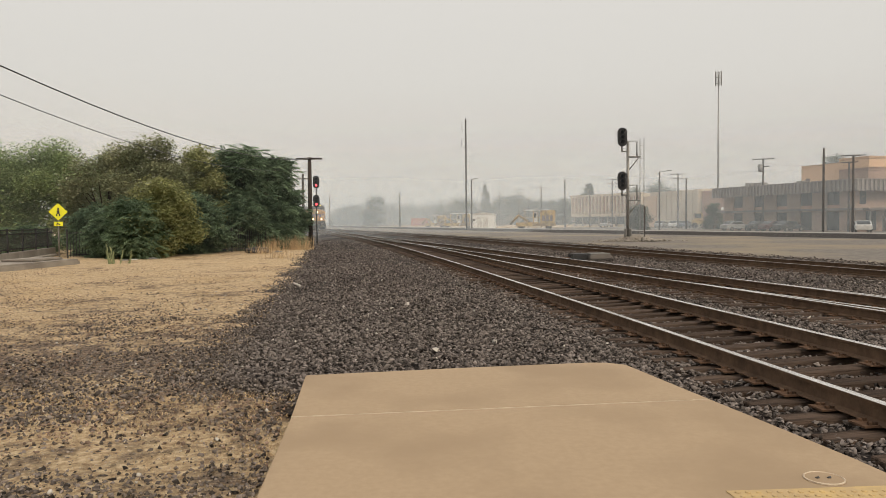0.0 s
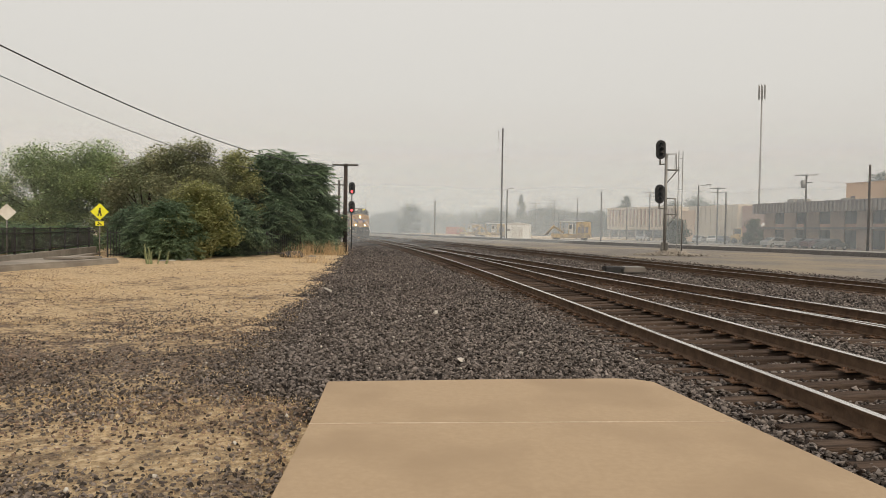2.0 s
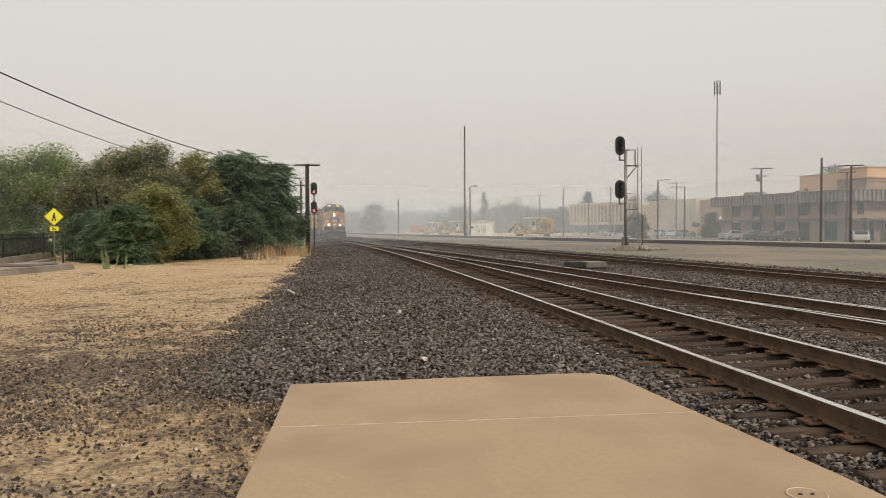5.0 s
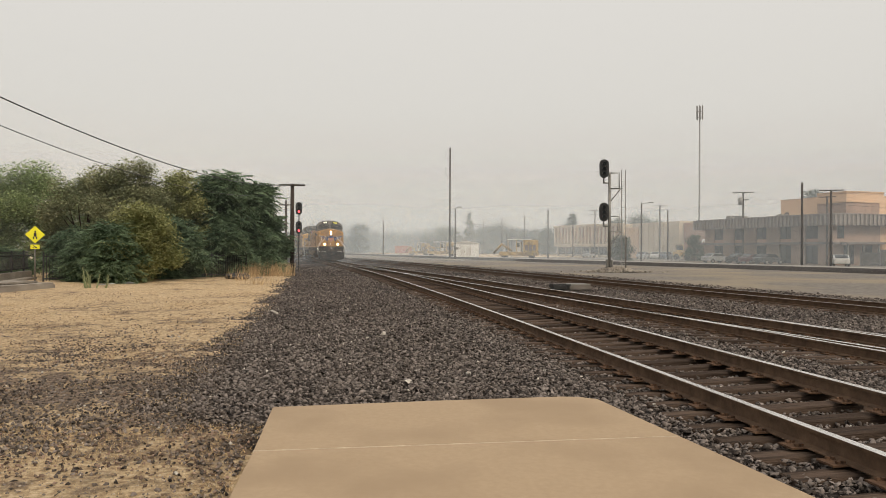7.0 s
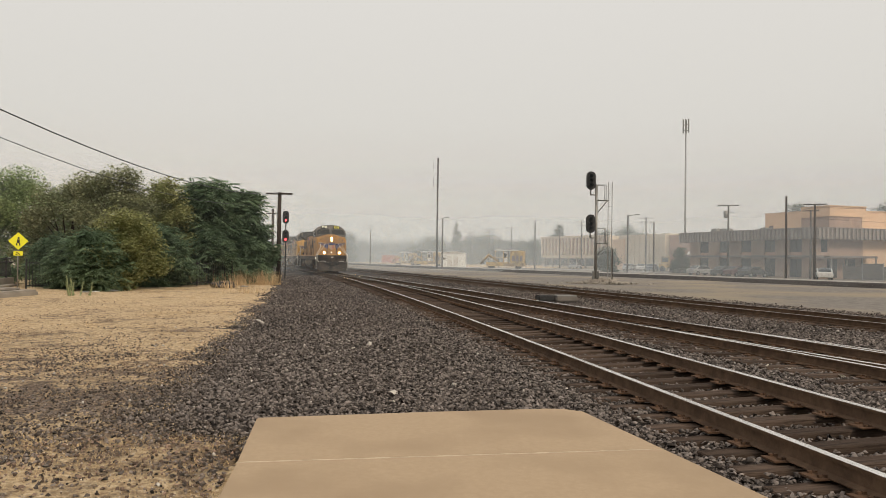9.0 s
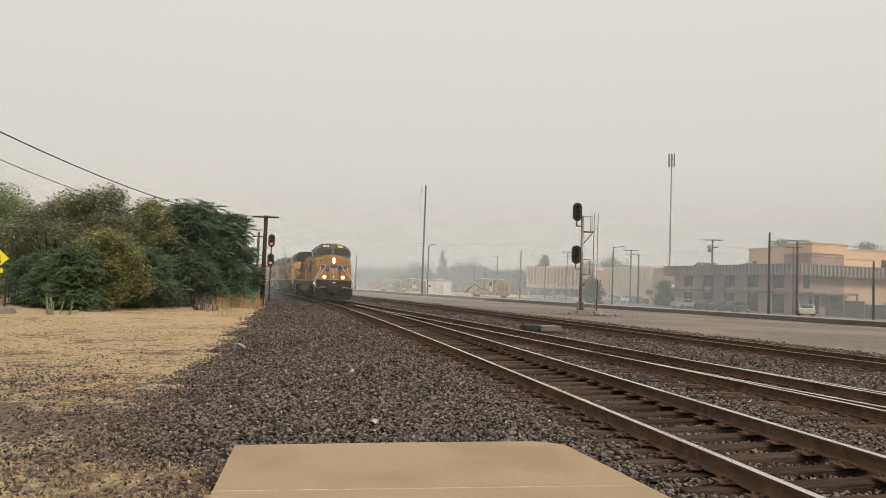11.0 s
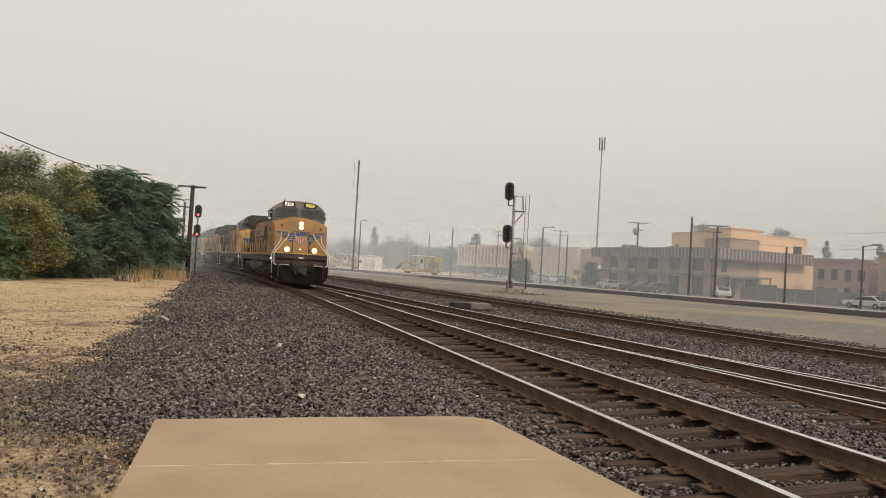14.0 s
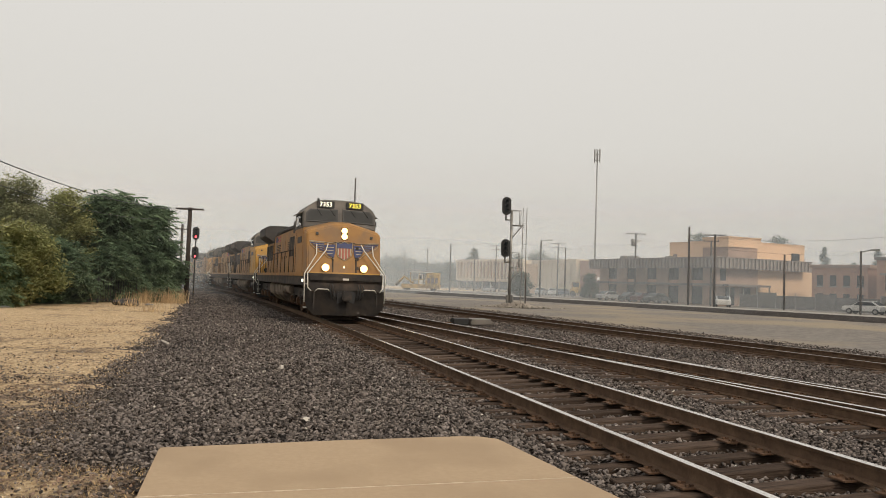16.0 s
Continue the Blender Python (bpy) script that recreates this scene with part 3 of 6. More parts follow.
def build_platform():
    """The end of the concrete platform: two slabs with a pale joint, a cover and a yellow tactile strip."""
    top = thing("platform", "tan concrete platform end with a pale joint line", "platform")
    top["kind"] = "structure"
    far = [(-1.52, 7.38), (0.2, 7.70), (1.48, 7.90), (1.68, 7.88), (1.86, 7.76), (2.20, 6.22), (-1.34, 5.78)]
    near = [(-1.338, 5.765), (2.203, 6.205), (2.36, 5.52), (2.56, 4.6), (2.66, 4.0), (3.55, -3.5), (-0.1, -4.0), (-1.18, 4.0)]
    for outline in (far, near):
        bm = bmesh.new()
        lo = [bm.verts.new((x, y, -0.42)) for x, y in outline]
        hi = [bm.verts.new((x, y, -0.10)) for x, y in outline]
        n = len(outline)
        for k in range(n):
            bm.faces.new((lo[k], lo[(k + 1) % n], hi[(k + 1) % n], hi[k]))
        bm.faces.new(hi)
        bm.faces.new(lo[::-1])
        soften(bm, 0.012)
        part("slab", bm, M["concrete"], top)
    bm = bmesh.new()
    quad_box(bm, 0, 3.56, -0.007, 0.007, -0.13, -0.0985, pose(-1.339, 5.772, 0, 0, 0, 7.1))
    part("joint", bm, M["joint"], top, "pale sealed joint line")
    bm = bmesh.new()
    rod(bm, (2.16, 4.25, -0.11), (2.16, 4.25, -0.094), 0.105, n=28)
    cover = part("cover", bm, M["concrete"], top, "round cover set in the slab")
    bm = bmesh.new()
    for k in range(28):
        a, b = 2 * math.pi * k / 28, 2 * math.pi * (k + 1) / 28
        rod(bm, (2.16 + 0.11 * math.cos(a), 4.25 + 0.11 * math.sin(a), -0.095), (2.16 + 0.11 * math.cos(b), 4.25 + 0.11 * math.sin(b), -0.095), 0.006, n=5)
    part("ring", bm, M["joint"], cover)
    bm = bmesh.new()
    rod(bm, (2.11, 4.25, -0.095), (2.13, 4.25, -0.09), 0.008)
    rod(bm, (2.18, 4.25, -0.095), (2.20, 4.25, -0.09), 0.008)
    part("lifting_pin", bm, M["black"], cover)
    bm = bmesh.new()
    strip = [(1.5, 4.06), (2.52, 4.12), (3.3, -3.4), (2.3, -3.4)]
    lo = [bm.verts.new((x, y, -0.12)) for x, y in strip]
    hi = [bm.verts.new((x, y, -0.093)) for x, y in strip]
    for k in range(4):
        bm.faces.new((lo[k], lo[(k + 1) % 4], hi[(k + 1) % 4], hi[k]))
    bm.faces.new(hi)
    tact = part("tactile_strip", bm, M["tactile"], top, "yellow tactile warning strip")
    bm = bmesh.new()
    for j in range(18):
        for i in range(16):
            y = 4.03 - j * 0.06
            x = 1.55 + (4.06 - y) * 0.118 + i * 0.06
            rod(bm, (x, y, -0.094), (x, y, -0.087), 0.018, 0.011, n=8)
    part("domes", bm, M["tactile"], tact)


build_platform()


# ---- tracks ----
RAIL = [(-0.07, -0.175), (-0.07, -0.165), (-0.012, -0.145), (-0.009, -0.045), (-0.036, -0.036), (-0.037, -0.006), (-0.03, 0.0),
        (0.03, 0.0), (0.037, -0.006), (0.036, -0.036), (0.009, -0.045), (0.012, -0.145), (0.07, -0.165), (0.07, -0.175)]
GAUGE = 1.56


def rail_mesh(line, offset, y0, y1, lift=0.0, step=1.5, head="railhead"):
    """A rail of the true section along a line of the plan."""
    bm = bmesh.new()
    ys = [y0 + (y1 - y0) * i / max(1, round((y1 - y0) / step)) for i in range(max(1, round((y1 - y0) / step)) + 1)]
    prev = None
    for y in ys:
        slope = (line(y + 0.2) - line(y - 0.2)) / 0.4
        nx, ny = 1 / math.hypot(1, slope), -slope / math.hypot(1, slope)
        z = lift * float(smooth((60 - y) / 45))
        ring = [bm.verts.new((line(y) + (offset + a) * nx, y + (offset + a) * ny, b + z)) for a, b in RAIL]
        if prev:
            for k in range(len(RAIL)):
                j = (k + 1) % len(RAIL)
                f = bm.faces.new((prev[k], prev[j], ring[j], ring[k]))
                f.material_index = 1 if k in (5, 6, 7) else 0
        prev = ring
    return bm


def tie_mesh(length=2.65):
    bm = bmesh.new()
    quad_box(bm, -length / 2, length / 2, -0.105, 0.105, -0.36, -0.183)
    soften(bm, 0.012, 1)
    return bm


def plate_mesh():
    """A tie plate with its four spikes."""
    bm = bmesh.new()
    quad_box(bm, -0.2, 0.2, -0.1, 0.1, -0.186, -0.17)
    for x in (-0.13, -0.085, 0.085, 0.13):
        for y in (-0.06, 0.06):
            quad_box(bm, x - 0.014, x + 0.014, y - 0.014, y + 0.014, -0.172, -0.148)
    return bm


TIES = {}


def build_track(label, line, y0, y1, ties, plates, head, lift=0.0, extra=None, length=2.65):
    track = thing("railway_track", label, "track", "tracks of the yard")
    track["kind"] = "structure"
    for side in (-1, 1):
        part("rail", rail_mesh(line, side * GAUGE / 2, y0, y1, lift if side > 0 else 0.0), [M["rail"], M[head]], track, "steel rail with a polished head")
    if extra:
        for side in (-1, 1):
            part("point_rail", rail_mesh(extra, side * GAUGE / 2, y0, 19.0, 0.0), [M["rail"], M[head]], track, "tapering switch rail lying against its stock rail")
    tm = part("tie", tie_mesh(length), M["tie"], track).data
    bpy.data.objects.remove([o for o in track.children if o.name.startswith("tie")][0])
    pm = None
    rows = TIES[line] = []
    y, k = ties[0], 0
    while y < ties[1] and k < 290:
        slope = (line(y + 0.2) - line(y - 0.2)) / 0.4
        ang = -math.degrees(math.atan(slope))
        rows.append(y)
        ob = new("tie", tm)
        ob.parent = track
        ob.matrix_basis = pose(line(y) + random.uniform(-0.06, 0.06), y, random.uniform(-0.012, 0.004), 0, -math.degrees(math.atan(lift * float(smooth((60 - y) / 45)) / GAUGE)), ang + random.uniform(-1.3, 1.3))
        if y < plates:
            for side in (-1, 1):
                if pm is None:
                    pm = part("tie_plate", plate_mesh(), M["plate"], track).data
                    bpy.data.objects.remove([o for o in track.children if o.name.startswith("tie_plate")][0])
                pl = new("tie_plate", pm)
                pl.parent = track
                pl.matrix_basis = pose(line(y) + side * GAUGE / 2, y, (lift * float(smooth((60 - y) / 45)) if side > 0 else 0), 0, 0, ang)
        y += 0.52 + random.uniform(-0.03, 0.03)
        k += 1
    return track


build_track("main railway track with shiny rails on dark wooden ties", line_a, -14, 190, (0.5, 150), 30, "railhead", lift=0.05)
build_track("diverging railway track with doubled switch rails", line_b, -14, 70, (3, 58), 24, "railhead", extra=line_fork, length=3.2)
build_track("far siding track with dull rails, half sunk in ballast", line_c, -10, 300, (2, 110), 0, "dullhead")


# ---- loose ballast, straw and litter ----
OCTA_V = [(1, 0, 0), (-1, 0, 0), (0, 1, 0), (0, -1, 0), (0, 0, 0.8), (0, 0, -0.8), (0.7, 0.7, 0.35), (-0.6, 0.6, -0.4)]
OCTA_F = [(0, 6, 4), (6, 2, 4), (2, 7, 4), (7, 1, 4), (1, 3, 4), (3, 0, 4), (6, 0, 5), (2, 6, 5), (7, 2, 5), (1, 7, 5)]


def build_stones():
    pts = []
    for y0, y1, per in ((3.5, 8, 620), (8, 12, 700), (12, 18, 380), (18, 28, 150), (28, 45, 60), (45, 70, 16)):
        a, b = ballast_left(y1) - 0.5, min(ballast_right(y0) + 0.4, 3.2 + 0.85 * y1)
        n = int((y1 - y0) * (b - a) * per)
        x, y = RNG.uniform(a, b, n), RNG.uniform(y0, y1, n)
        u = x - ballast_left(y)
        keep = RNG.uniform(0, 1, n) < smooth((u + 0.5) / 1.3)
        slab = (y < 7.36 + 0.172 * (x + 1.5)) & (x > -1.58 + (7.3 - y) * 0.10) & (x < 1.90 + (7.76 - y) * 0.225)
        keep &= ~slab & (x < ballast_right(y) + RNG.normal(0, 0.35, n))
        for line in (line_a, line_b, line_c):
            c = np.array([line(v) for v in y])
            keep &= np.abs(np.abs(x - c) - GAUGE / 2) > 0.07
        bare = np.zeros(n, bool)
        for line, half in ((line_a, 1.36), (line_b, 1.62)):
            c, grade = np.array([line(v) for v in y]), np.array([(line(v + 0.2) - line(v - 0.2)) / 0.4 for v in y])
            rows = np.array(TIES[line])
            along = y + (x - c) * grade
            near = np.abs(along[:, None] - rows[None, np.searchsorted(rows, y0 - 2):np.searchsorted(rows, y1 + 2)]).min(1, initial=9.0) if y0 < rows[-1] else np.full(n, 9.0)
            bare |= (np.abs(x - c) < half) & (near < 0.125) & (RNG.uniform(0, 1, n) < 0.93)
        keep &= ~bare
        pts.append(np.stack([x, y, ballast_z(x, y) + RNG.uniform(-0.042, 0.012, n)], 1)[keep])
    p = np.concatenate(pts)
    n = len(p)
    size = RNG.uniform(0.013, 0.031, (n, 1)) * (1 + 0.02 * p[:, 1:2]) * RNG.uniform(0.75, 1.25, (n, 3))
    tagged(many("ballast_stones", OCTA_V, OCTA_F, p, spins(n, 1.1), size * 0.9 * np.array([1.12, 0.95, 0.72]), M["stone"], 0.34), "loose crushed grey ballast stones", "gravel", kind="stuff")
    # gravel strewn over the grass side
    n = 72000
    y = 3.3 + 22 * RNG.uniform(0, 1, n) ** 1.5
    x = np.minimum(ballast_left(y) + 0.9, -1.2) - RNG.uniform(0, 1, n) * (3.4 + 0.55 * y)
    f = np.array([noise.noise(Vector((a * 0.55, b * 0.8, 9.0))) for a, b in zip(x, y)])
    near = smooth((ballast_left(y) - x) / (1.5 + 0.3 * y))
    dense = np.clip(0.6 + 1.5 * f + 0.9 * np.exp(-((y - 8.8) / 1.5) ** 2), 0.12, 1) * (1 - 0.8 * near * smooth((y - 7) / 5)) * (1 - 0.9 * smooth((y - 11) / 6))
    keep = (RNG.uniform(0, 1, n) < dense) & ~((x > -1.65 + (7.2 - y) * 0.13) & (y < 7.4))
    p = np.stack([x, y, np.full(n, LEFT_Z + 0.012)], 1)[keep]
    m = len(p)
    tagged(many("strewn_stones", OCTA_V, OCTA_F, p, spins(m, 0.8), RNG.uniform(0.006, 0.024, (m, 1)) * RNG.uniform(0.6, 1.4, (m, 3)), M["dirt_stone"], 0.3), "dark stones strewn over the dry grass", "gravel", kind="stuff")
    # clods of brown earth over the whole grass side
    n = 26000
    y = 3.4 + 26 * RNG.uniform(0, 1, n) ** 1.9
    x = np.minimum(ballast_left(y) + 0.2, -1.3) - RNG.uniform(0, 1, n) * (3.0 + 0.55 * y)
    f = np.array([noise.noise(Vector((a * 0.35, b * 0.5, 2.0))) for a, b in zip(x, y)])
    keep = (RNG.uniform(0, 1, n) < 0.45 + 1.2 * f) & ~((x > -1.65 + (7.2 - y) * 0.13) & (y < 7.4))
    p = np.stack([x, y, np.full(n, LEFT_Z + 0.014)], 1)[keep]
    tagged(many("earth_clods", OCTA_V, OCTA_F, p, spins(len(p), 0.8), RNG.uniform(0.007, 0.020, (len(p), 1)) * RNG.uniform(0.6, 1.4, (len(p), 3)), M["clod"], 0.35), "crumbled brown clods of dry earth", "earth", kind="stuff")
    # grit: small pale and brown bits all over the worn ground
    n = 16000
    y = 3.3 + 14 * RNG.uniform(0, 1, n) ** 1.4
    x = np.minimum(ballast_left(y) + 0.6, -1.2) - RNG.uniform(0, 1, n) * (3.2 + 0.55 * y)
    keep = ~((x > -1.65 + (7.2 - y) * 0.13) & (y < 7.4))
    p = np.stack([x, y, np.full(n, LEFT_Z + 0.012)], 1)[keep]
    tagged(many("grit", OCTA_V, OCTA_F, p, spins(len(p)), RNG.uniform(0.003, 0.010, (len(p), 1)) * RNG.uniform(0.6, 1.5, (len(p), 3)), M["grit"], 0.3), "pale and brown grit on the worn ground", "gravel", kind="stuff")
    # pale scattered chips
    n = 700
    y = RNG.uniform(4, 30, n)
    x = RNG.uniform(-6, 12, n)
    keep = ~((x > -1.7) & (x < 3.0) & (y < 7.9))
    p = np.stack([x, y, np.where(x < ballast_left(y), LEFT_Z + 0.02, ballast_z(x, y) + 0.008)], 1)[keep]
    tagged(many("pale_chips", OCTA_V, OCTA_F, p, spins(len(p)), RNG.uniform(0.010, 0.028, (len(p), 1)), M["pale_stone"], 0.3), "small pale chips among the ballast", "gravel", kind="stuff")


build_stones()


def build_straw():
    """Short dry grass in tufts: thin bent blades, many in one mesh."""
    blade_v = [(-0.5, 0, 0), (0.5, 0, 0), (0.35, 0.12, 0.55), (-0.35, 0.12, 0.55), (0, 0.45, 1.0)]
    blade_f = [(0, 1, 2), (0, 2, 3), (3, 2, 4)]
    pts = []
    for y0, y1, per in ((3.2, 8, 4600), (8, 14, 1300), (14, 24, 420), (24, 42, 120)):
        a = -2.5 - 0.72 * y1
        n = int((y1 - y0) * (3.0 + 0.6 * y1) * per * 0.5)
        y = RNG.uniform(y0, y1, n)
        x = np.minimum(ballast_left(y) + 0.7, -1.1) - RNG.uniform(0, 1, n) * (3.2 + 0.6 * y)
        f = np.array([noise.noise(Vector((p * 0.55, q * 0.8, 9.0))) + 0.6 * noise.noise(Vector((p * 2.1, q * 2.1, 5.0))) for p, q in zip(x, y)])
        keep = (f < 0.02 + 0.02 * (y - 6) - 0.28 * np.exp(-((y - 9.3) / 1.8) ** 2) + RNG.normal(0, 0.12, n)) & ~((x > -1.6 + (7.2 - y) * 0.13) & (y < 7.3))
        pts.append(np.stack([x, y, np.full(n, LEFT_Z - 0.01)], 1)[keep])
    p = np.concatenate(pts)
    n = len(p)
    size = np.stack([RNG.uniform(0.002, 0.006, n), RNG.uniform(0.03, 0.10, n), RNG.uniform(0.008, 0.028, n)], 1)
    size[:, 0] *= 1 + 0.05 * p[:, 1]
    tagged(many("dry_grass", blade_v, blade_f, p, spins(n, 1.15), size, M["blade"]), "short straw-coloured dry grass", "grass", kind="stuff")
    # tall dry stalks by the pole and the wall
    pts = []
    for cx, cy, r, k in ((-10.9, 46.5, 0.8, 900), (-9.6, 47.2, 0.7, 600), (-8.9, 47.8, 0.5, 300), (-11.9, 47.5, 0.7, 300), (-10.2, 41.0, 1.5, 160), (-8.0, 36.0, 1.3, 120)):
        t, q = RNG.uniform(0, 2 * math.pi, k), RNG.normal(0, 0.5, k) * r
        pts.append(np.stack([cx + q * np.cos(t), cy + q * np.sin(t), np.full(k, LEFT_Z - 0.02)], 1))
    p = np.concatenate(pts)
    n = len(p)
    size = np.stack([RNG.uniform(0.008, 0.02, n), RNG.uniform(0.1, 0.35, n), RNG.uniform(0.12, 1.0, n) ** 1.6 * 1.15], 1)
    tagged(many("tall_dry_grass", blade_v, blade_f, p, spins(n, 0.55), size, M["stalk"]), "tall dry golden grass clump", "grass", kind="stuff")


build_straw()


# ---- the train ----
def build_loco():
    """A wide-cab road locomotive; its own x points forward, z = 0 is the rail top."""
    loco = thing("locomotive", "weathered yellow diesel locomotive with grey roof and lit headlamps", "locomotive", "locomotives of the train")
    Y, G, D, R = M["loco_yellow"], M["loco_grey"], M["loco_dark"], M["loco_roof"]
    boxpart("frame", (-10.6, 10.35, -1.5, 1.5, 1.22, 1.72), D, loco, "grimy dark deck frame", 0.03)
    boxpart("sill_stripe", (-10.5, 9.6, -1.53, 1.53, 1.60, 1.74), Y, loco, "yellow sill along the deck")
    # nose with its peaked top; its face leans back
    lean = 0.17
    face = [(-1.47, 1.66), (1.47, 1.66), (1.47, 3.28), (1.36, 3.40), (0.35, 3.68), (-0.35, 3.68), (-1.36, 3.40), (-1.47, 3.28)]
    bm = bmesh.new()
    rings = []
    for x, k, w, dz in ((8.9, 0.0, 1.0, 0.16), (10.10, lean, 1.0, 0.02), (10.18, lean, 0.965, -0.05)):
        rings.append([bm.verts.new((x - k * (b - 1.66), a * w, b + (dz if b > 2 else 0))) for a, b in face])
    for p, q in zip(rings, rings[1:]):
        for k in range(8):
            bm.faces.new((p[k], p[(k + 1) % 8], q[(k + 1) % 8], q[k]))
    bm.faces.new(rings[0][::-1])
    bm.faces.new(rings[-1])
    soften(bm, 0.035)
    nose = part("nose", bm, Y, loco, "yellow nose with winged emblem")
    # the face's own plane: x out of it, z up along it from the deck
    plane = pose(10.18, 0, 1.66, 0, -math.degrees(math.atan(lean)), 0)

    def on_face(name, bounds, material, parent=nose, label="", bevel=0.0):
        return boxpart(name, bounds, material, parent, label, bevel, plane)

    for y in (-0.46, 0.46):
        on_face("door_seam", (0.0, 0.022, y - 0.028, y + 0.028, 0.1, 1.22), D)
    on_face("door_top_seam", (0.0, 0.016, -0.43, 0.43, 1.30, 1.33), D)
    for z in (0.25, 0.62, 1.05):
        on_face("hinge", (0.0, 0.05, 0.44, 0.56, z, z + 0.1), D)
    on_face("edge_strip", (0.002, 0.03, -1.40, 1.40, 0.03, 0.11), M["clean_yellow"], label="brighter yellow strip along the nose foot")
    on_face("class_lamp", (0.0, 0.04, -1.13, -1.03, 1.58, 1.68), M["black"])
    on_face("class_lamp", (0.0, 0.04, 1.03, 1.13, 1.50, 1.60), M["black"])
    # emblem: shield and wings as plain shapes
    bm = bmesh.new()
    prism(bm, [(-0.29, 1.30), (-0.15, 1.25), (0, 1.33), (0.15, 1.25), (0.29, 1.30), (0.30, 1.08), (-0.30, 1.08)], 0.02, plane @ pose(0.014, 0, 0), "x")
    part("shield_top", bm, M["blue"], nose, "blue shield top")
    for k in range(9):
        a = -0.27 + k * 0.06
        low = 0.62 + 0.36 * abs(a + 0.03) ** 1.4 / 0.27 ** 1.4 * 0.6
        on_face("shield_stripe", (0.004, 0.022, a, a + 0.056, low, 1.075), M["dull_red"] if k % 2 else M["dull_silver"])
    bm = bmesh.new()
    rim = [(-0.31, 1.32), (-0.15, 1.27), (0, 1.35), (0.15, 1.27), (0.31, 1.32), (0.33, 1.0), (0.26, 0.76), (0, 0.58), (-0.26, 0.76), (-0.33, 1.0), (-0.31, 1.32)]
    pipe(bm, [plane @ Vector((0.02, a, b)) for a, b in rim], 0.012, 5)
    part("shield_outline", bm, M["dull_silver"], nose)
    for s in (-1, 1):
        bm = bmesh.new()
        prism(bm, [(s * a, b) for a, b in ((0.36, 1.22), (0.80, 1.18), (0.76, 0.98), (0.62, 0.76), (0.42, 0.70), (0.37, 0.9))], 0.02, plane @ pose(0.014, 0, 0), "x")
        part("wing_root", bm, M["blue"], nose, "blue wing root")
        for k in range(3):
            on_face("root_bar", (0.02, 0.03, s * 0.58 - 0.17 + 0.03 * k, s * 0.58 + 0.17 - 0.03 * k, 1.08 - 0.12 * k, 1.105 - 0.12 * k), M["dull_silver"])
        for k in range(4):
            z, end = 1.24 - 0.085 * k, 1.36 - 0.12 * k
            for dz, h, m in ((0.0, 0.05, M["blue"]), (0.035, 0.017, M["dull_silver"])):
                bm = bmesh.new()
                prism(bm, [(s * 0.80, z + dz), (s * end, z + 0.03 + dz), (s * (end - 0.05), z + 0.03 + dz - h * 0.8), (s * 0.80, z + dz - h)], 0.016, plane @ pose(0.012 + 0.001 * (dz > 0), 0, 0), "x")
                part("wing_feather", bm, m, nose)
        bm = bmesh.new()
        tip = [(0.35, 1.27), (1.38, 1.33), (1.32, 1.17), (1.02, 0.92), (0.82, 0.88), (0.64, 0.70), (0.40, 0.66)]
        pipe(bm, [plane @ Vector((0.018, s * a, b)) for a, b in tip], 0.014, 5)
        part("wing_outline", bm, M["dull_silver"], nose)
    # headlamps, set in the upper nose
    head = on_face("headlight", (-0.05, 0.03, -0.16, 0.16, 1.40, 1.94), D, loco, "twin lit headlamp", 0.04)
    for z in (1.55, 1.78):
        bm = bmesh.new()
        # glowing disc behind each lens stands for the headlamp's halo
        rod(bm, (0.02, 0, z), (0.045, 0, z), 0.125, 0.12, 20)
        part("reflector", bm, M["lens"], head)
        bm = bmesh.new()
        rod(bm, (0.04, 0, z), (0.06, 0, z), 0.095, 0.085, 20)
        part("lamp_lens", bm, M["lamp"], head)
    for s in (-0.755, 0.755):
        bm = bmesh.new()
        rod(bm, (10.0, s, 1.95), (10.24, s, 1.95), 0.155, 0.155, 20)
        ditch = part("ditch_light", bm, D, loco, "lit ditch lamp")
        bm = bmesh.new()
        rod(bm, (10.235, s, 1.95), (10.25, s, 1.95), 0.152, 0.148, 20)
        part("reflector", bm, M["lens"], ditch)
        bm = bmesh.new()
        rod(bm, (10.245, s, 1.95), (10.27, s, 1.95), 0.11, 0.10, 20)
        part("lamp_lens", bm, M["lamp"], ditch)
    # no lamp: the latch borrows the digits' glow to look bright
    bm = bmesh.new()
    rod(bm, (10.12, -0.02, 1.98), (10.165, -0.02, 1.98), 0.04, n=10)
    part("latch", bm, M["digit"], nose, "small latch made to glow")
    # cab: yellow below, grey above with a canted roof
    bm = bmesh.new()
    quad_box(bm, 6.5, 9.0, -1.48, 1.48, 1.66, 3.55)
    soften(bm, 0.03)
    cab = part("cab", bm, Y, loco, "yellow lower cab")
    for s in (-1, 1):
        boxpart("door_seam", (6.95, 7.0, s * 1.48 - 0.012, s * 1.48 + 0.012, 1.75, 3.4), D, cab)
        boxpart("number_bars", (7.5, 8.6, s * 1.485 - 0.01, s * 1.485 + 0.01, 2.95, 3.2), M["black"], cab)
    bm = bmesh.new()
    low = [(-1.48, 3.552), (1.48, 3.552), (1.48, 4.20), (1.32, 4.42), (0.98, 4.66), (0.5, 4.74), (-0.5, 4.74), (-0.98, 4.66), (-1.32, 4.42), (-1.48, 4.20)]
    rings = []
    for x, k in ((6.5, 0), (8.98, 0.2)):
        rings.append([bm.verts.new((x - k * (b - 3.55), a, b)) for a, b in low])
    for k in range(len(low)):
        j = (k + 1) % len(low)
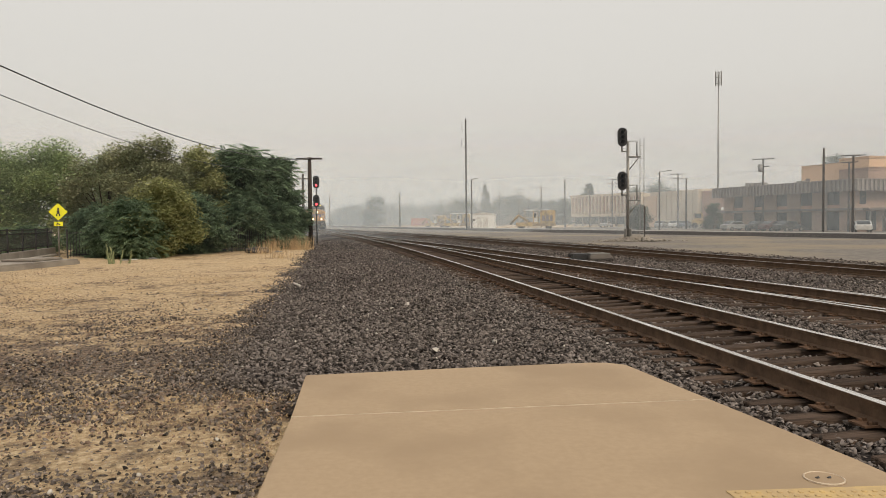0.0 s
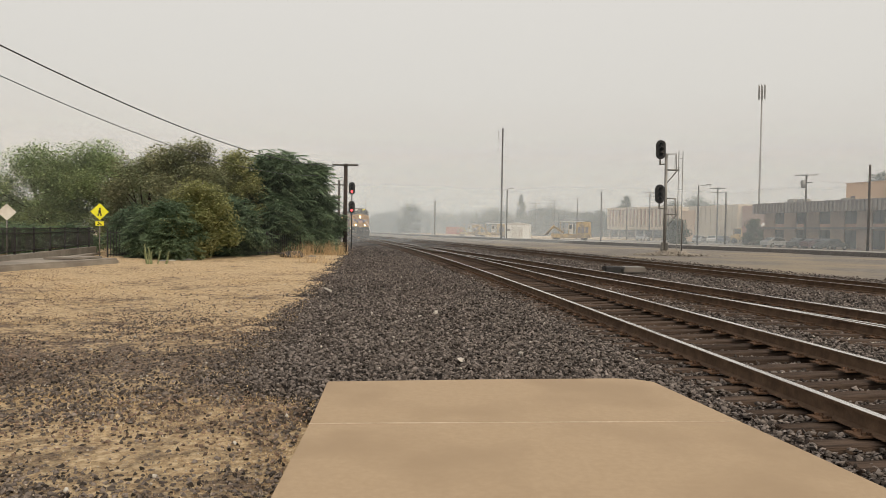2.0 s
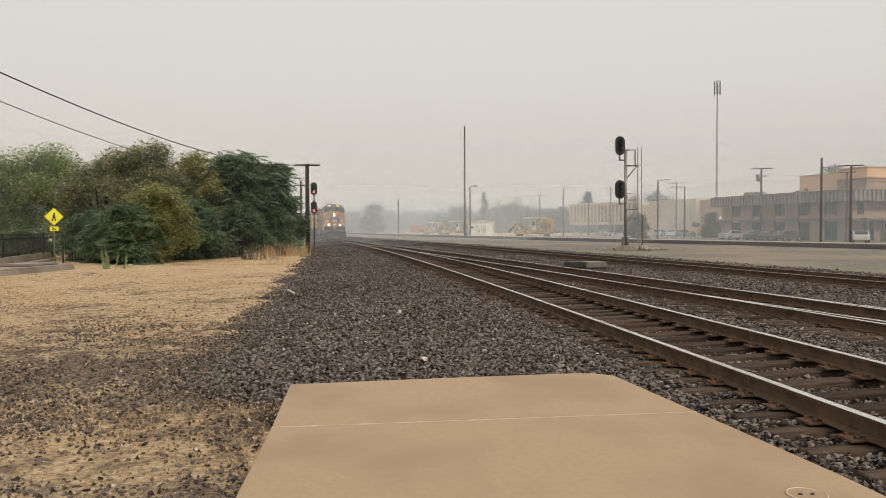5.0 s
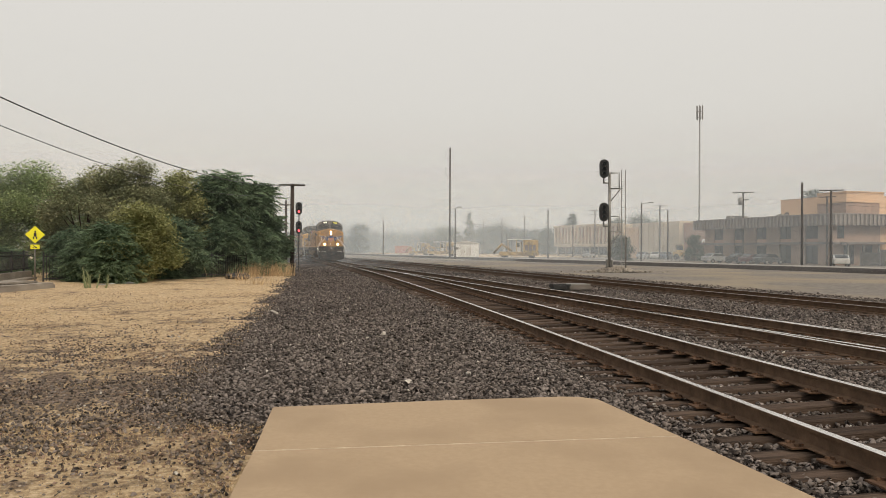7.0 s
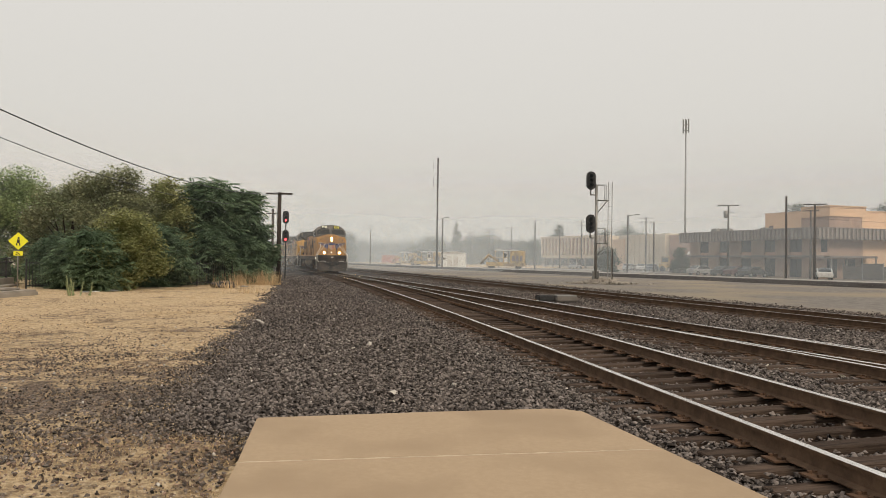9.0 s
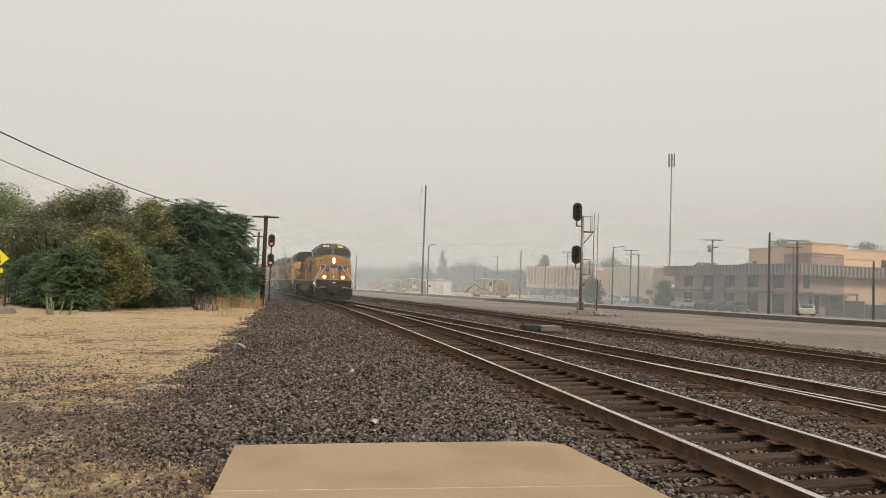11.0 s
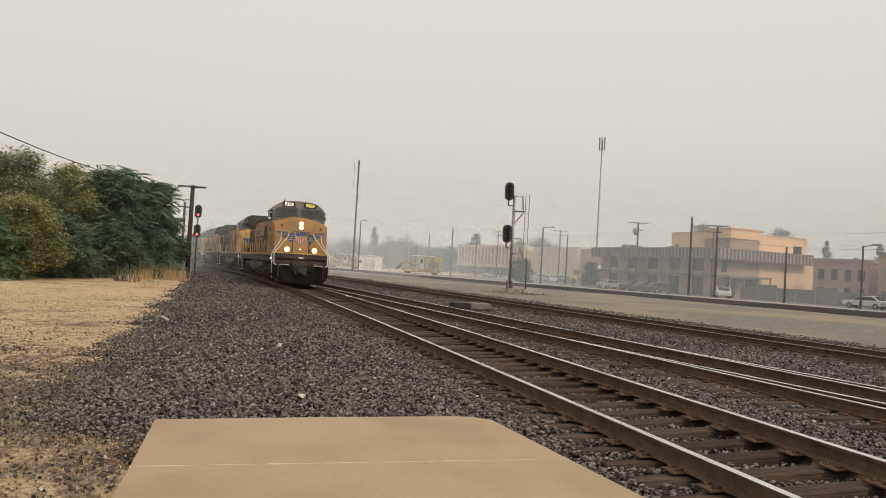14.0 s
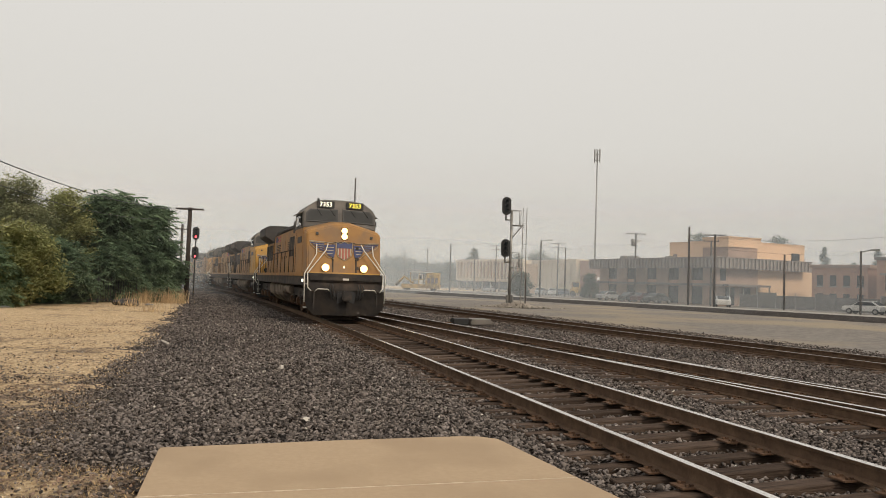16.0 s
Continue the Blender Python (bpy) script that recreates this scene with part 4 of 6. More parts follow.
        bm.faces.new((rings[0][k], rings[0][j], rings[1][j], rings[1][k]))
    bm.faces.new(rings[0][::-1])
    bm.faces.new(rings[1])
    soften(bm, 0.03)
    upper = part("cab_top", bm, G, loco, "dusty grey upper cab and roof")
    brow = pose(8.98, 0, 3.55, 0, -math.degrees(math.atan(0.2)), 0)
    for s in (-1, 1):
        bm = bmesh.new()
        prism(bm, [(s * a, b) for a, b in ((0.10, 0.80), (1.22, 0.78), (1.39, 0.62), (1.40, 0.24), (0.10, 0.28))], 0.05, brow @ pose(0.01, 0, 0), "x")
        fr = part("windshield_frame", bm, M["black"], upper)
        bm = bmesh.new()
        prism(bm, [(s * a, b) for a, b in ((0.16, 0.75), (1.19, 0.73), (1.33, 0.59), (1.34, 0.30), (0.16, 0.33))], 0.02, brow @ pose(0.032, 0, 0), "x")
        part("windshield", bm, M["pane"], fr, "dusty windshield pane")
        for a in (0.42, 0.95):
            bm = bmesh.new()
            pipe(bm, [brow @ Vector((0.055, s * a, 0.80)), brow @ Vector((0.055, s * a + 0.2, 0.52))], 0.012, 5)
            part("wiper", bm, M["black"], fr)
        side = boxpart("side_window", (7.0, 8.45, s * 1.48 - 0.015, s * 1.48 + 0.015, 3.62, 4.12), M["black"], upper)
        boxpart("side_pane", (7.06, 8.39, s * 1.495 - 0.012, s * 1.495 + 0.012, 3.67, 4.07), M["pane"], side)
        bm = bmesh.new()
        quad_box(bm, 7.1, 8.5, -0.02, 0.2, -0.015, 0.015, pose(0, s * 1.48, 4.20, -24 if s > 0 else 180 + 24, 0, 0))
        part("sunshade", bm, G, upper)
        boxpart("mirror", (8.5, 8.55, s * 1.56 - 0.05, s * 1.56 + 0.05, 3.75, 3.95), M["black"], upper)
        board = boxpart("number_board", (8.6, 8.86, s * 0.60 - 0.36, s * 0.60 + 0.36, 4.38, 4.67), M["black"], upper, "black number board with lit digits", 0.02)
        text = bpy.data.curves.new("number", "FONT")
        text.body, text.size, text.extrude, text.align_x, text.align_y = "7353", 0.255, 0.004, "CENTER", "CENTER"
        text.materials.append(M["digit"] if s < 0 else M["digit_y"])
        num = new("number", text)
        num.parent = board
        num.matrix_basis = pose(8.866, s * 0.60, 4.525, 90, 0, 90)
    boxpart("roof_hatch", (7.0, 8.1, -0.45, 0.45, 4.73, 4.80), R, upper, bevel=0.03)
    for x, y, h, r in ((7.4, 0.8, 0.14, 0.02), (7.9, -0.75, 0.12, 0.05), (7.6, 0.3, 0.12, 0.06)):
        bm = bmesh.new()
        rod(bm, (x, y, 4.66), (x, y, 4.74 + h), r)
        part("antenna", bm, M["black"], upper)
    # horn cluster
    bm = bmesh.new()
    for s in (-0.12, 0, 0.12):
        rod(bm, (6.8, s, 4.75), (7.15, s, 4.78), 0.03, 0.07, 10)
    part("horn", bm, R, loco)
    # long hood
    boxpart("hood", (-6.4, 6.48, -0.92, 0.92, 1.74, 3.92), Y, loco, "yellow engine hood", 0.06)
    boxpart("hood_roof", (-6.4, 6.48, -0.86, 0.86, 3.925, 4.18), R, loco, "sooty hood roof", 0.08)
    boxpart("inverter_cabinet", (3.0, 6.45, -1.25, 1.25, 1.75, 3.55), M["loco_yellow"], loco, bevel=0.05)
    boxpart("blower_duct", (2.6, 6.4, -1.05, 1.05, 3.56, 4.3), R, loco, bevel=0.1)
    boxpart("exhaust_stack", (-0.6, 0.6, -0.45, 0.45, 4.15, 4.5), R, loco, bevel=0.06)
    for k in range(9):
        for s in (-1, 1):
            x = -5.9 + k * 0.98
            door = boxpart("hood_door", (x, x + 0.9, s * 0.93 - 0.014, s * 0.93 + 0.014, 1.9, 3.45), Y, loco)
            if k in (1, 2, 6, 7):
                for j in range(5):
                    boxpart("louvre", (x + 0.1, x + 0.8, s * 0.95 - 0.012, s * 0.95 + 0.012, 2.9 + j * 0.09, 2.95 + j * 0.09), D, door)
            else:
                boxpart("latch", (x + 0.8, x + 0.85, s * 0.955 - 0.012, s * 0.955 + 0.012, 2.5, 2.62), D, door)
    for s in (-1, 1):
        for k in range(5):
            x = 3.2 + k * 0.65
            boxpart("intake_grille", (x, x + 0.55, s * 1.26 - 0.015, s * 1.26 + 0.015, 2.5, 3.4), D, loco)
        # blue and red flag panel
        boxpart("flag_field", (-5.3, -4.4, s * 0.95 - 0.01, s * 0.95 + 0.01, 3.5, 3.8), M["blue"], loco)
        boxpart("flag_stripe", (-4.38, -3.2, s * 0.95 - 0.01, s * 0.95 + 0.01, 3.5, 3.58), M["red"], loco)
        boxpart("flag_stripe", (-4.38, -3.2, s * 0.95 - 0.01, s * 0.95 + 0.01, 3.68, 3.78), M["red"], loco)
    # radiator with its flared wings
    bm = bmesh.new()
    prism(bm, [(-0.95, 1.74), (0.95, 1.74), (0.95, 3.6), (1.5, 3.95), (1.5, 4.45), (1.2, 4.58), (-1.2, 4.58), (-1.5, 4.45), (-1.5, 3.95), (-0.95, 3.6)], 3.6, pose(-8.3, 0, 0), "x")
    soften(bm, 0.03)
    part("radiator", bm, [M["loco_roof"]], loco, "dark flared radiator housing")
    boxpart("radiator_case", (-10.05, -6.45, -0.97, 0.97, 1.75, 3.55), Y, loco, "yellow rear hood", 0.02)
    for s in (-1, 1):
        for k in range(4):
            boxpart("radiator_grille", (-10.0 + k * 0.88, -9.25 + k * 0.88, s * 0.98 - 0.012, s * 0.98 + 0.012, 2.5, 3.4), D, loco)
    # end sheet, plow, coupler and steps
    boxpart("anticlimber", (10.2, 10.52, -1.45, 1.45, 1.40, 1.655), D, loco, "grimy dark buffer sheet", 0.06)
    boxpart("end_sheet", (10.2, 10.42, -1.46, 1.46, 0.95, 1.395), D, loco, "grimy dark end sheet", 0.03)
    boxpart("sheet_plate", (10.525, 10.535, -0.12, 0.12, 1.47, 1.55), M["silver"], loco)
    bm = bmesh.new()
    rows = []
    for b, out in ((1.08, 0.0), (0.75, 0.06), (0.42, 0.16), (0.13, 0.24)):
        rows.append([bm.verts.new((10.42 + out + 0.16 * (1 - abs(a) / 1.6), a * (1.0 if b > 0.5 else (0.97 if b > 0.3 else 0.80)), b)) for a in (-1.54, -1.05, -0.5, 0, 0.5, 1.05, 1.54)])
    for p, q in zip(rows, rows[1:]):
        for k in range(6):
            bm.faces.new((p[k], p[k + 1], q[k + 1], q[k]))
    bmesh.ops.solidify(bm, geom=bm.faces[:], thickness=0.06)
    plow = part("plow", bm, M["plow"], loco, "scuffed dark pilot plow")
    boxpart("coupler_pocket", (10.45, 10.66, -0.42, 0.42, 0.50, 1.05), M["black"], plow, bevel=0.08)
    for s in (-1, 1):
        boxpart("plow_rib", (10.50, 10.62, s * 1.22 - 0.03, s * 1.22 + 0.03, 0.35, 0.95), M["plow"], plow)
    bm = bmesh.new()
    quad_box(bm, 10.55, 10.90, -0.14, 0.14, 0.74, 0.98)
    quad_box(bm, 10.86, 11.08, -0.2, 0.14, 0.68, 1.06)
    soften(bm, 0.05)
    part("coupler", bm, M["loco_dark"], loco)
    bm = bmesh.new()
    quad_box(bm, -10.95, -10.6, -0.14, 0.14, 0.78, 1.02)
    quad_box(bm, -11.15, -10.9, -0.12, 0.2, 0.72, 1.1)
    part("coupler", bm, M["loco_dark"], loco)
    for y in (-0.62, -0.5, 0.48, 0.58, 0.68):
        bm = bmesh.new()
        pipe(bm, [(10.52, y, 1.3), (10.66, y, 1.12), (10.72, y * 0.92, 0.85), (10.68, y * 0.8, 0.72)], 0.022, 6)
        part("air_hose", bm, M["rubber"], loco)
    for e in (-1, 1):
        for s in (-1, 1):
            for k in range(4):
                boxpart("step", (e * 10.12 - 0.22, e * 10.12 + 0.22, s * 1.42 - 0.1, s * 1.42 + 0.1, 0.38 + 0.3 * k, 0.42 + 0.3 * k), M["silver"], loco)
    boxpart("rear_pilot", (-10.62, -10.5, -1.45, 1.45, 0.3, 1.25), D, loco)
    # handrails
    for s in (-1, 1):
        bm = bmesh.new()
        pipe(bm, [(10.46, s * 1.56, 0.62), (10.44, s * 1.58, 1.70), (10.22, s * 1.12, 2.45), (10.06, s * 1.10, 2.85)], 0.024)
        pipe(bm, [(10.62, s * 1.34, 1.05), (10.54, s * 1.46, 1.18), (10.50, s * 1.47, 1.72), (10.24, s * 0.76, 2.62), (10.04, s * 0.66, 2.88)], 0.024)
        pipe(bm, [(10.60, s * 0.62, 1.02), (10.68, s * 0.70, 1.12), (10.68, s * 1.10, 1.12), (10.60, s * 1.20, 1.02)], 0.02)
        part("grab_rail", bm, M["silver"], loco, "pale painted grab rails")
        bm = bmesh.new()
        pipe(bm, [(6.3, s * 1.47, 2.72), (-10.3, s * 1.47, 2.72)], 0.02)
        for k in range(12):
            rod(bm, (6.3 - k * 1.5, s * 1.47, 1.72), (6.3 - k * 1.5, s * 1.47, 2.72), 0.02, n=6)
        part("handrail", bm, M["loco_dark"], loco)
        bm = bmesh.new()
        pipe(bm, [(-10.45, s * 1.42, 0.5), (-10.45, s * 1.42, 2.6), (-10.3, s * 1.42, 2.72)], 0.03)
        pipe(bm, [(-9.85, s * 1.45, 1.0), (-9.85, s * 1.45, 2.7)], 0.03)
        part("end_rail", bm, M["silver"], loco)
    for s in (-1, 1):
        bm = bmesh.new()
        rod(bm, (9.6, s * 1.5, 1.42), (9.6, s * 1.56, 1.42), 0.07, 0.06, 10)
        part("step_light", bm, M["digit"], loco, "small lit step lamp")
    # fuel tank, reservoirs, trucks and wheels
    bm = bmesh.new()
    prism(bm, [(-1.4, 1.2), (1.4, 1.2), (1.4, 0.7), (0.95, 0.3), (-0.95, 0.3), (-1.4, 0.7)], 6.2, pose(-0.4, 0, 0), "x")
    soften(bm, 0.06)
    part("fuel_tank", bm, M["dusty_tan"], loco, "dusty grey-tan fuel tank")
    for s in (-1, 1):
        bm = bmesh.new()
        rod(bm, (3.0, s * 1.25, 0.98), (5.2, s * 1.25, 0.98), 0.22, n=16)
        part("air_reservoir", bm, M["dusty_tan"], loco, "dusty cylindrical air tank")
    for c in (-6.9, 6.9):
        for s in (-1, 1):
            bm = bmesh.new()
            prism(bm, [(-2.6, 0.95), (-2.4, 1.1), (2.4, 1.1), (2.6, 0.95), (2.45, 0.45), (2.1, 0.42), (1.75, 0.75), (0.4, 0.75), (0.3, 0.42), (-0.3, 0.42), (-0.4, 0.75), (-1.75, 0.75), (-2.1, 0.42), (-2.45, 0.45)], 0.22, pose(c, s * 1.12, 0))
            truck = part("truck_frame", bm, D, loco, "grimy cast truck side frame")
            for k in (-1.95, 0, 1.95):
                bm = bmesh.new()
                quad_box(bm, c + k - 0.2, c + k + 0.2, s * 1.25 - 0.1, s * 1.25 + 0.1, 0.36, 0.72)
                soften(bm, 0.05)
                part("axle_box", bm, M["plate"], truck)
                bm = bmesh.new()
                for j in range(5):
                    rod(bm, (c + k + 0.45, s * 1.2, 0.62 + j * 0.07), (c + k + 0.45, s * 1.2, 0.66 + j * 0.07), 0.1, n=10)
                part("spring", bm, D, truck)
    bm = bmesh.new()
    rod(bm, (0, -0.95, 0), (0, 0.95, 0), 0.09, n=12)
    for s in (-1, 1):
        rod(bm, (0, s * 0.70, 0), (0, s * 0.84, 0), 0.535, n=28)
        rod(bm, (0, s * 0.66, 0), (0, s * 0.70, 0), 0.56, n=28)
        for k in range(6):
            quad_box(bm, 0.22, 0.36, s * 0.85 - 0.015, s * 0.85 + 0.015, -0.05, 0.05, pose(0, 0, 0, 0, 60 * k, 0))
    first = part("wheelset", bm, M["plate"], loco, "rusty steel wheelset")
    first.matrix_basis = pose(AXLES[0], 0, 0.535)
    for c in AXLES[1:]:
        w = new("wheelset", first.data)
        w.parent = loco
        w.matrix_basis = pose(c, 0, 0.535)
        tagged(w, "rusty steel wheelset")
    return loco


AXLES = [6.9 + k for k in (-1.95, 0, 1.95)] + [-6.9 + k for k in (-1.95, 0, 1.95)]
LOCOS = [build_loco()]
for _ in range(4):
    LOCOS.append(copy_thing(LOCOS[0], pose(0, 0, 0)))
for ob in LOCOS[1:]:
    ob["label"] = "weathered yellow diesel locomotive coupled behind another"
    for child in list(ob.children_recursive):
        if child.name.split(".")[0] in ("lamp_lens", "reflector"):
            child.data = child.data.copy()
            child.data.materials[0] = M["window"]
        kind_of = child.name.split(".")[0]
        if kind_of in ("cab", "nose", "hood", "hood_door", "radiator_case", "inverter_cabinet", "sill_stripe"):
            child.data = child.data.copy()
            # trailing units get the yellow with haze painted in
            child.data.materials[0] = M["clean_yellow"] if ob is LOCOS[1] and kind_of in ("cab", "nose") else M["hazed_yellow"]
        if child.name.split(".")[0] == "number":
            bpy.data.objects.remove(child)


def build_freight_car():
    car = thing("freight_car", "dusty grey covered freight car behind the locomotives", "freight car")
    bm = bmesh.new()
    prism(bm, [(-1.5, 1.1), (1.5, 1.1), (1.5, 4.0), (1.1, 4.4), (-1.1, 4.4), (-1.5, 4.0)], 16.5, None, "x")
    soften(bm, 0.05)
    part("body", bm, M["white"], car)
    for s in (-1, 1):
        for k in range(12):
            boxpart("rib", (-8 + k * 1.42, -7.9 + k * 1.42, s * 1.52 - 0.03, s * 1.52 + 0.03, 1.15, 3.95), M["galv"], car)
        for c in (-6, 6):
            boxpart("truck_frame", (c - 1.3, c + 1.3, s * 1.05 - 0.1, s * 1.05 + 0.1, 0.35, 0.75), M["loco_dark"], car, bevel=0.05)
    for c in (-6.9, -5.1, 5.1, 6.9):
        bm = bmesh.new()
        rod(bm, (c, -0.8, 0.46), (c, 0.8, 0.46), 0.46, n=20)
        part("wheelset", bm, M["plate"], car)
    boxpart("underframe", (-8.6, 8.6, -0.5, 0.5, 0.75, 1.15), M["loco_dark"], car)
    return car


FREIGHT = [build_freight_car()]
FREIGHT.append(copy_thing(FREIGHT[0], pose(0, 0, 0)))

# ---- arc length along the main track ----
ARC = [(0.0, 0.0)]
for i in range(1, 2000):
    y = i * 0.2
    ARC.append((y, ARC[-1][1] + math.hypot(0.2, line_a(y) - line_a(y - 0.2))))


def at_arc(s):
    ys, ss = zip(*ARC)
    y = float(np.interp(s, ss, ys))
    return line_a(y), y


def ride(s_mid, half):
    """The pose of a vehicle whose middle stands s_mid along the main track."""
    (xa, ya), (xb, yb) = at_arc(s_mid - half), at_arc(s_mid + half)
    return pose((xa + xb) / 2, (ya + yb) / 2, 0.012, 0, 0, math.degrees(math.atan2(ya - yb, xa - xb)))


SPEED, SLOWING, FRONT_END = 6.3, 0.026, 28.3


def front(t):
    return FRONT_END + SPEED * (16.0 - t) + SLOWING * (16.0 - t) ** 2


# ---- trees ----
LEAF_V = [(0, 0, 0), (0.5, 0.42, 0.06), (0.9, 0, -0.04), (0.5, -0.42, 0.06)]
LEAF_F = [(0, 1, 2), (0, 2, 3)]
# a drooping compound leaf: leaflets in pairs along a rib, and one at its tip
FROND_V, FROND_F = [], []
for k in range(9):
    at, side = (0.2 + 0.2 * (k // 2), (-1, 1)[k % 2]) if k < 8 else (0.95, 0)
    root, drop = Vector((at, 0, -0.35 * at * at)), -0.12 - 0.1 * at
    way = Vector((0.22, 0.30 * side, drop)) if side else Vector((0.3, 0, -0.2))
    wide = Vector((0.075, -0.03 * side, 0)) if side else Vector((0, 0.07, 0))
    i = len(FROND_V)
    FROND_V += [tuple(root), tuple(root + way * 0.5 + wide), tuple(root + way), tuple(root + way * 0.5 - wide)]
    FROND_F.append((i, i + 1, i + 2, i + 3))


def build_tree(label, x, y, base, height, width, material, leaves, leaf, clumps=26, seed=1, low=0.12, name="tree", flat=1.0, cone=False, frond=False, clump=(0.30, 0.50)):
    """A tapered trunk with limbs, and a crown of leaf clumps with gaps and an uneven outline."""
    rnd = random.Random(seed)
    tree = thing(name, label, name, m=pose(x, y, base))
    bm = bmesh.new()
    rod(bm, (0, 0, -0.1), (0.1, 0.05, height * 0.4), 0.035 * height * 0.6, 0.02 * height * 0.6, 8)
    centres = []
    for k in range(clumps):
        a = rnd.uniform(0, 2 * math.pi)
        h = low + (1 - low) * (k + 0.5) / clumps
        girth = math.sin(math.pi * min(0.97, 0.16 + 0.80 * h)) ** 0.6
        r = width * (girth if not cone else 1.05 - h) * math.sqrt(rnd.uniform(0.08, 1)) * 0.78
        c = Vector((r * math.cos(a), r * math.sin(a) * 0.85, height * h * 0.90 + rnd.uniform(-0.05, 0.05) * height))
        centres.append((c, width * (rnd.uniform(*clump) if not cone else 0.5 * (1.1 - h))))
        if k % 2 == 0:
            rod(bm, (0.05, 0.02, height * rnd.uniform(0.15, 0.4)), c, 0.010 * height, 0.003 * height, 5)
    part("trunk", bm, M["bark"], tree)
    per = max(10, leaves // clumps)
    pts = []
    for c, r in centres:
        d = RNG.normal(size=(per, 3))
        d /= np.linalg.norm(d, axis=1)[:, None]
        q = r * RNG.uniform(0.1, 1.15, (per, 1)) ** 0.6
        p = np.array(c)[None] + d * q * np.array([1, 1, 0.72 * flat])
        pts.append(p)
    p = np.concatenate(pts)
    p[:, 2] = np.maximum(p[:, 2], 0.05)
    n = len(p)
    if frond:
        crown = many("crown", FROND_V, FROND_F, p, spins(n, 0.75), RNG.uniform(0.6, 1.3, (n, 1)) * leaf, M[material])
    else:
        crown = many("crown", LEAF_V, LEAF_F, p, spins(n, 1.1), RNG.uniform(0.6, 1.3, (n, 1)) * leaf, M[material])
    crown.parent = tree
    tagged(crown, kind="stuff")
    return tree


def spray(px_az, d):
    return d * math.sin(radians(px_az)), d * math.cos(radians(px_az))


for az, d, h, w, m, n, leaf, seed, label in (
        (-36.5, 66, 6.3, 6.0, "leaf_d", 14000, 0.26, 3, "broad light green tree behind the black fence"),
        (-31.4, 64, 7.4, 5.0, "leaf_d", 17000, 0.26, 4, "tall light green tree behind the black fence"),
        (-27.2, 62, 7.8, 5.0, "leaf_d", 17000, 0.26, 5, "tall light green tree with a rounded crown"),
        (-21.9, 48, 7.1, 3.6, "leaf_b", 14000, 0.24, 6, "brownish green tree on the edge of the dry grass"),
        (-24.8, 52, 6.6, 3.2, "leaf_b", 9000, 0.25, 16, "dull brownish tree in the thicket"),
        (-18.6, 49, 6.6, 2.6, "leaf_a", 8000, 0.25, 17, "dull green tree in the thicket"),
        (-15.4, 51, 7.2, 3.0, "leaf_c", 14000, 0.27, 7, "dark green tree with feathery drooping leaves"),
        (-12.9, 52, 6.9, 1.9, "leaf_c", 7000, 0.27, 8, "dark green tree beside the wooden pole")):
    x, y = spray(az, d)
    feathery = m == "leaf_c"
    build_tree(label, x, y, LEFT_Z, h, w, m, int(n * (0.36 if feathery else 3.4)), leaf * (2.7 if feathery else 0.62), clumps=58, seed=seed, low=0.06, frond=feathery, clump=(0.20, 0.40))
for az, d, h, w, m, n, leaf, seed, label in (
        (-21.0, 41.5, 4.1, 2.6, "leaf_a", 9000, 0.19, 9, "spreading yellow-green bush before the thicket"),
        (-23.0, 40.5, 3.2, 1.7, "leaf_c", 4200, 0.19, 15, "loose dark green bush beside a yellow-green one"),
        (-25.6, 46, 2.9, 1.5, "leaf_c", 5000, 0.2, 10, "low dark bush by the end of the wall"),
        (-24.6, 43, 2.4, 1.4, "leaf_c", 4000, 0.2, 19, "low dark bush in the thicket"),
        (-18.5, 45, 3.6, 2.0, "leaf_c", 7000, 0.2, 11, "dark green bush under the trees"),
        (-15.6, 48, 3.2, 2.2, "leaf_c", 7000, 0.2, 12, "dark green bush under the trees"),
        (-12.9, 50, 3.4, 1.7, "leaf_c", 6000, 0.2, 13, "dark green bush under the trees"),
        # three added bushes, only there to darken the view through the fence
        (-29.5, 50, 1.7, 1.8, "leaf_c", 4000, 0.2, 20, "low dark bush added to darken the gap behind the black fence"),
        (-32.5, 49, 1.7, 1.8, "leaf_c", 4000, 0.2, 21, "low dark bush added to darken the gap behind the black fence"),
        (-35.5, 48, 1.7, 1.8, "leaf_c", 4000, 0.2, 22, "low dark bush added to darken the gap behind the black fence"),
        (-11.5, 54, 3.9, 1.2, "leaf_c", 5000, 0.2, 14, "leaning green bush close to the wooden pole")):
    x, y = spray(az, d)
    feathery = m == "leaf_c"
    build_tree(label, x, y, LEFT_Z, h, w, m, int(n * (0.52 if feathery else 2.8)), leaf * (2.2 if feathery else 0.66), clumps=34, seed=seed, low=0.02, name="bush", frond=feathery, clump=(0.24, 0.42))


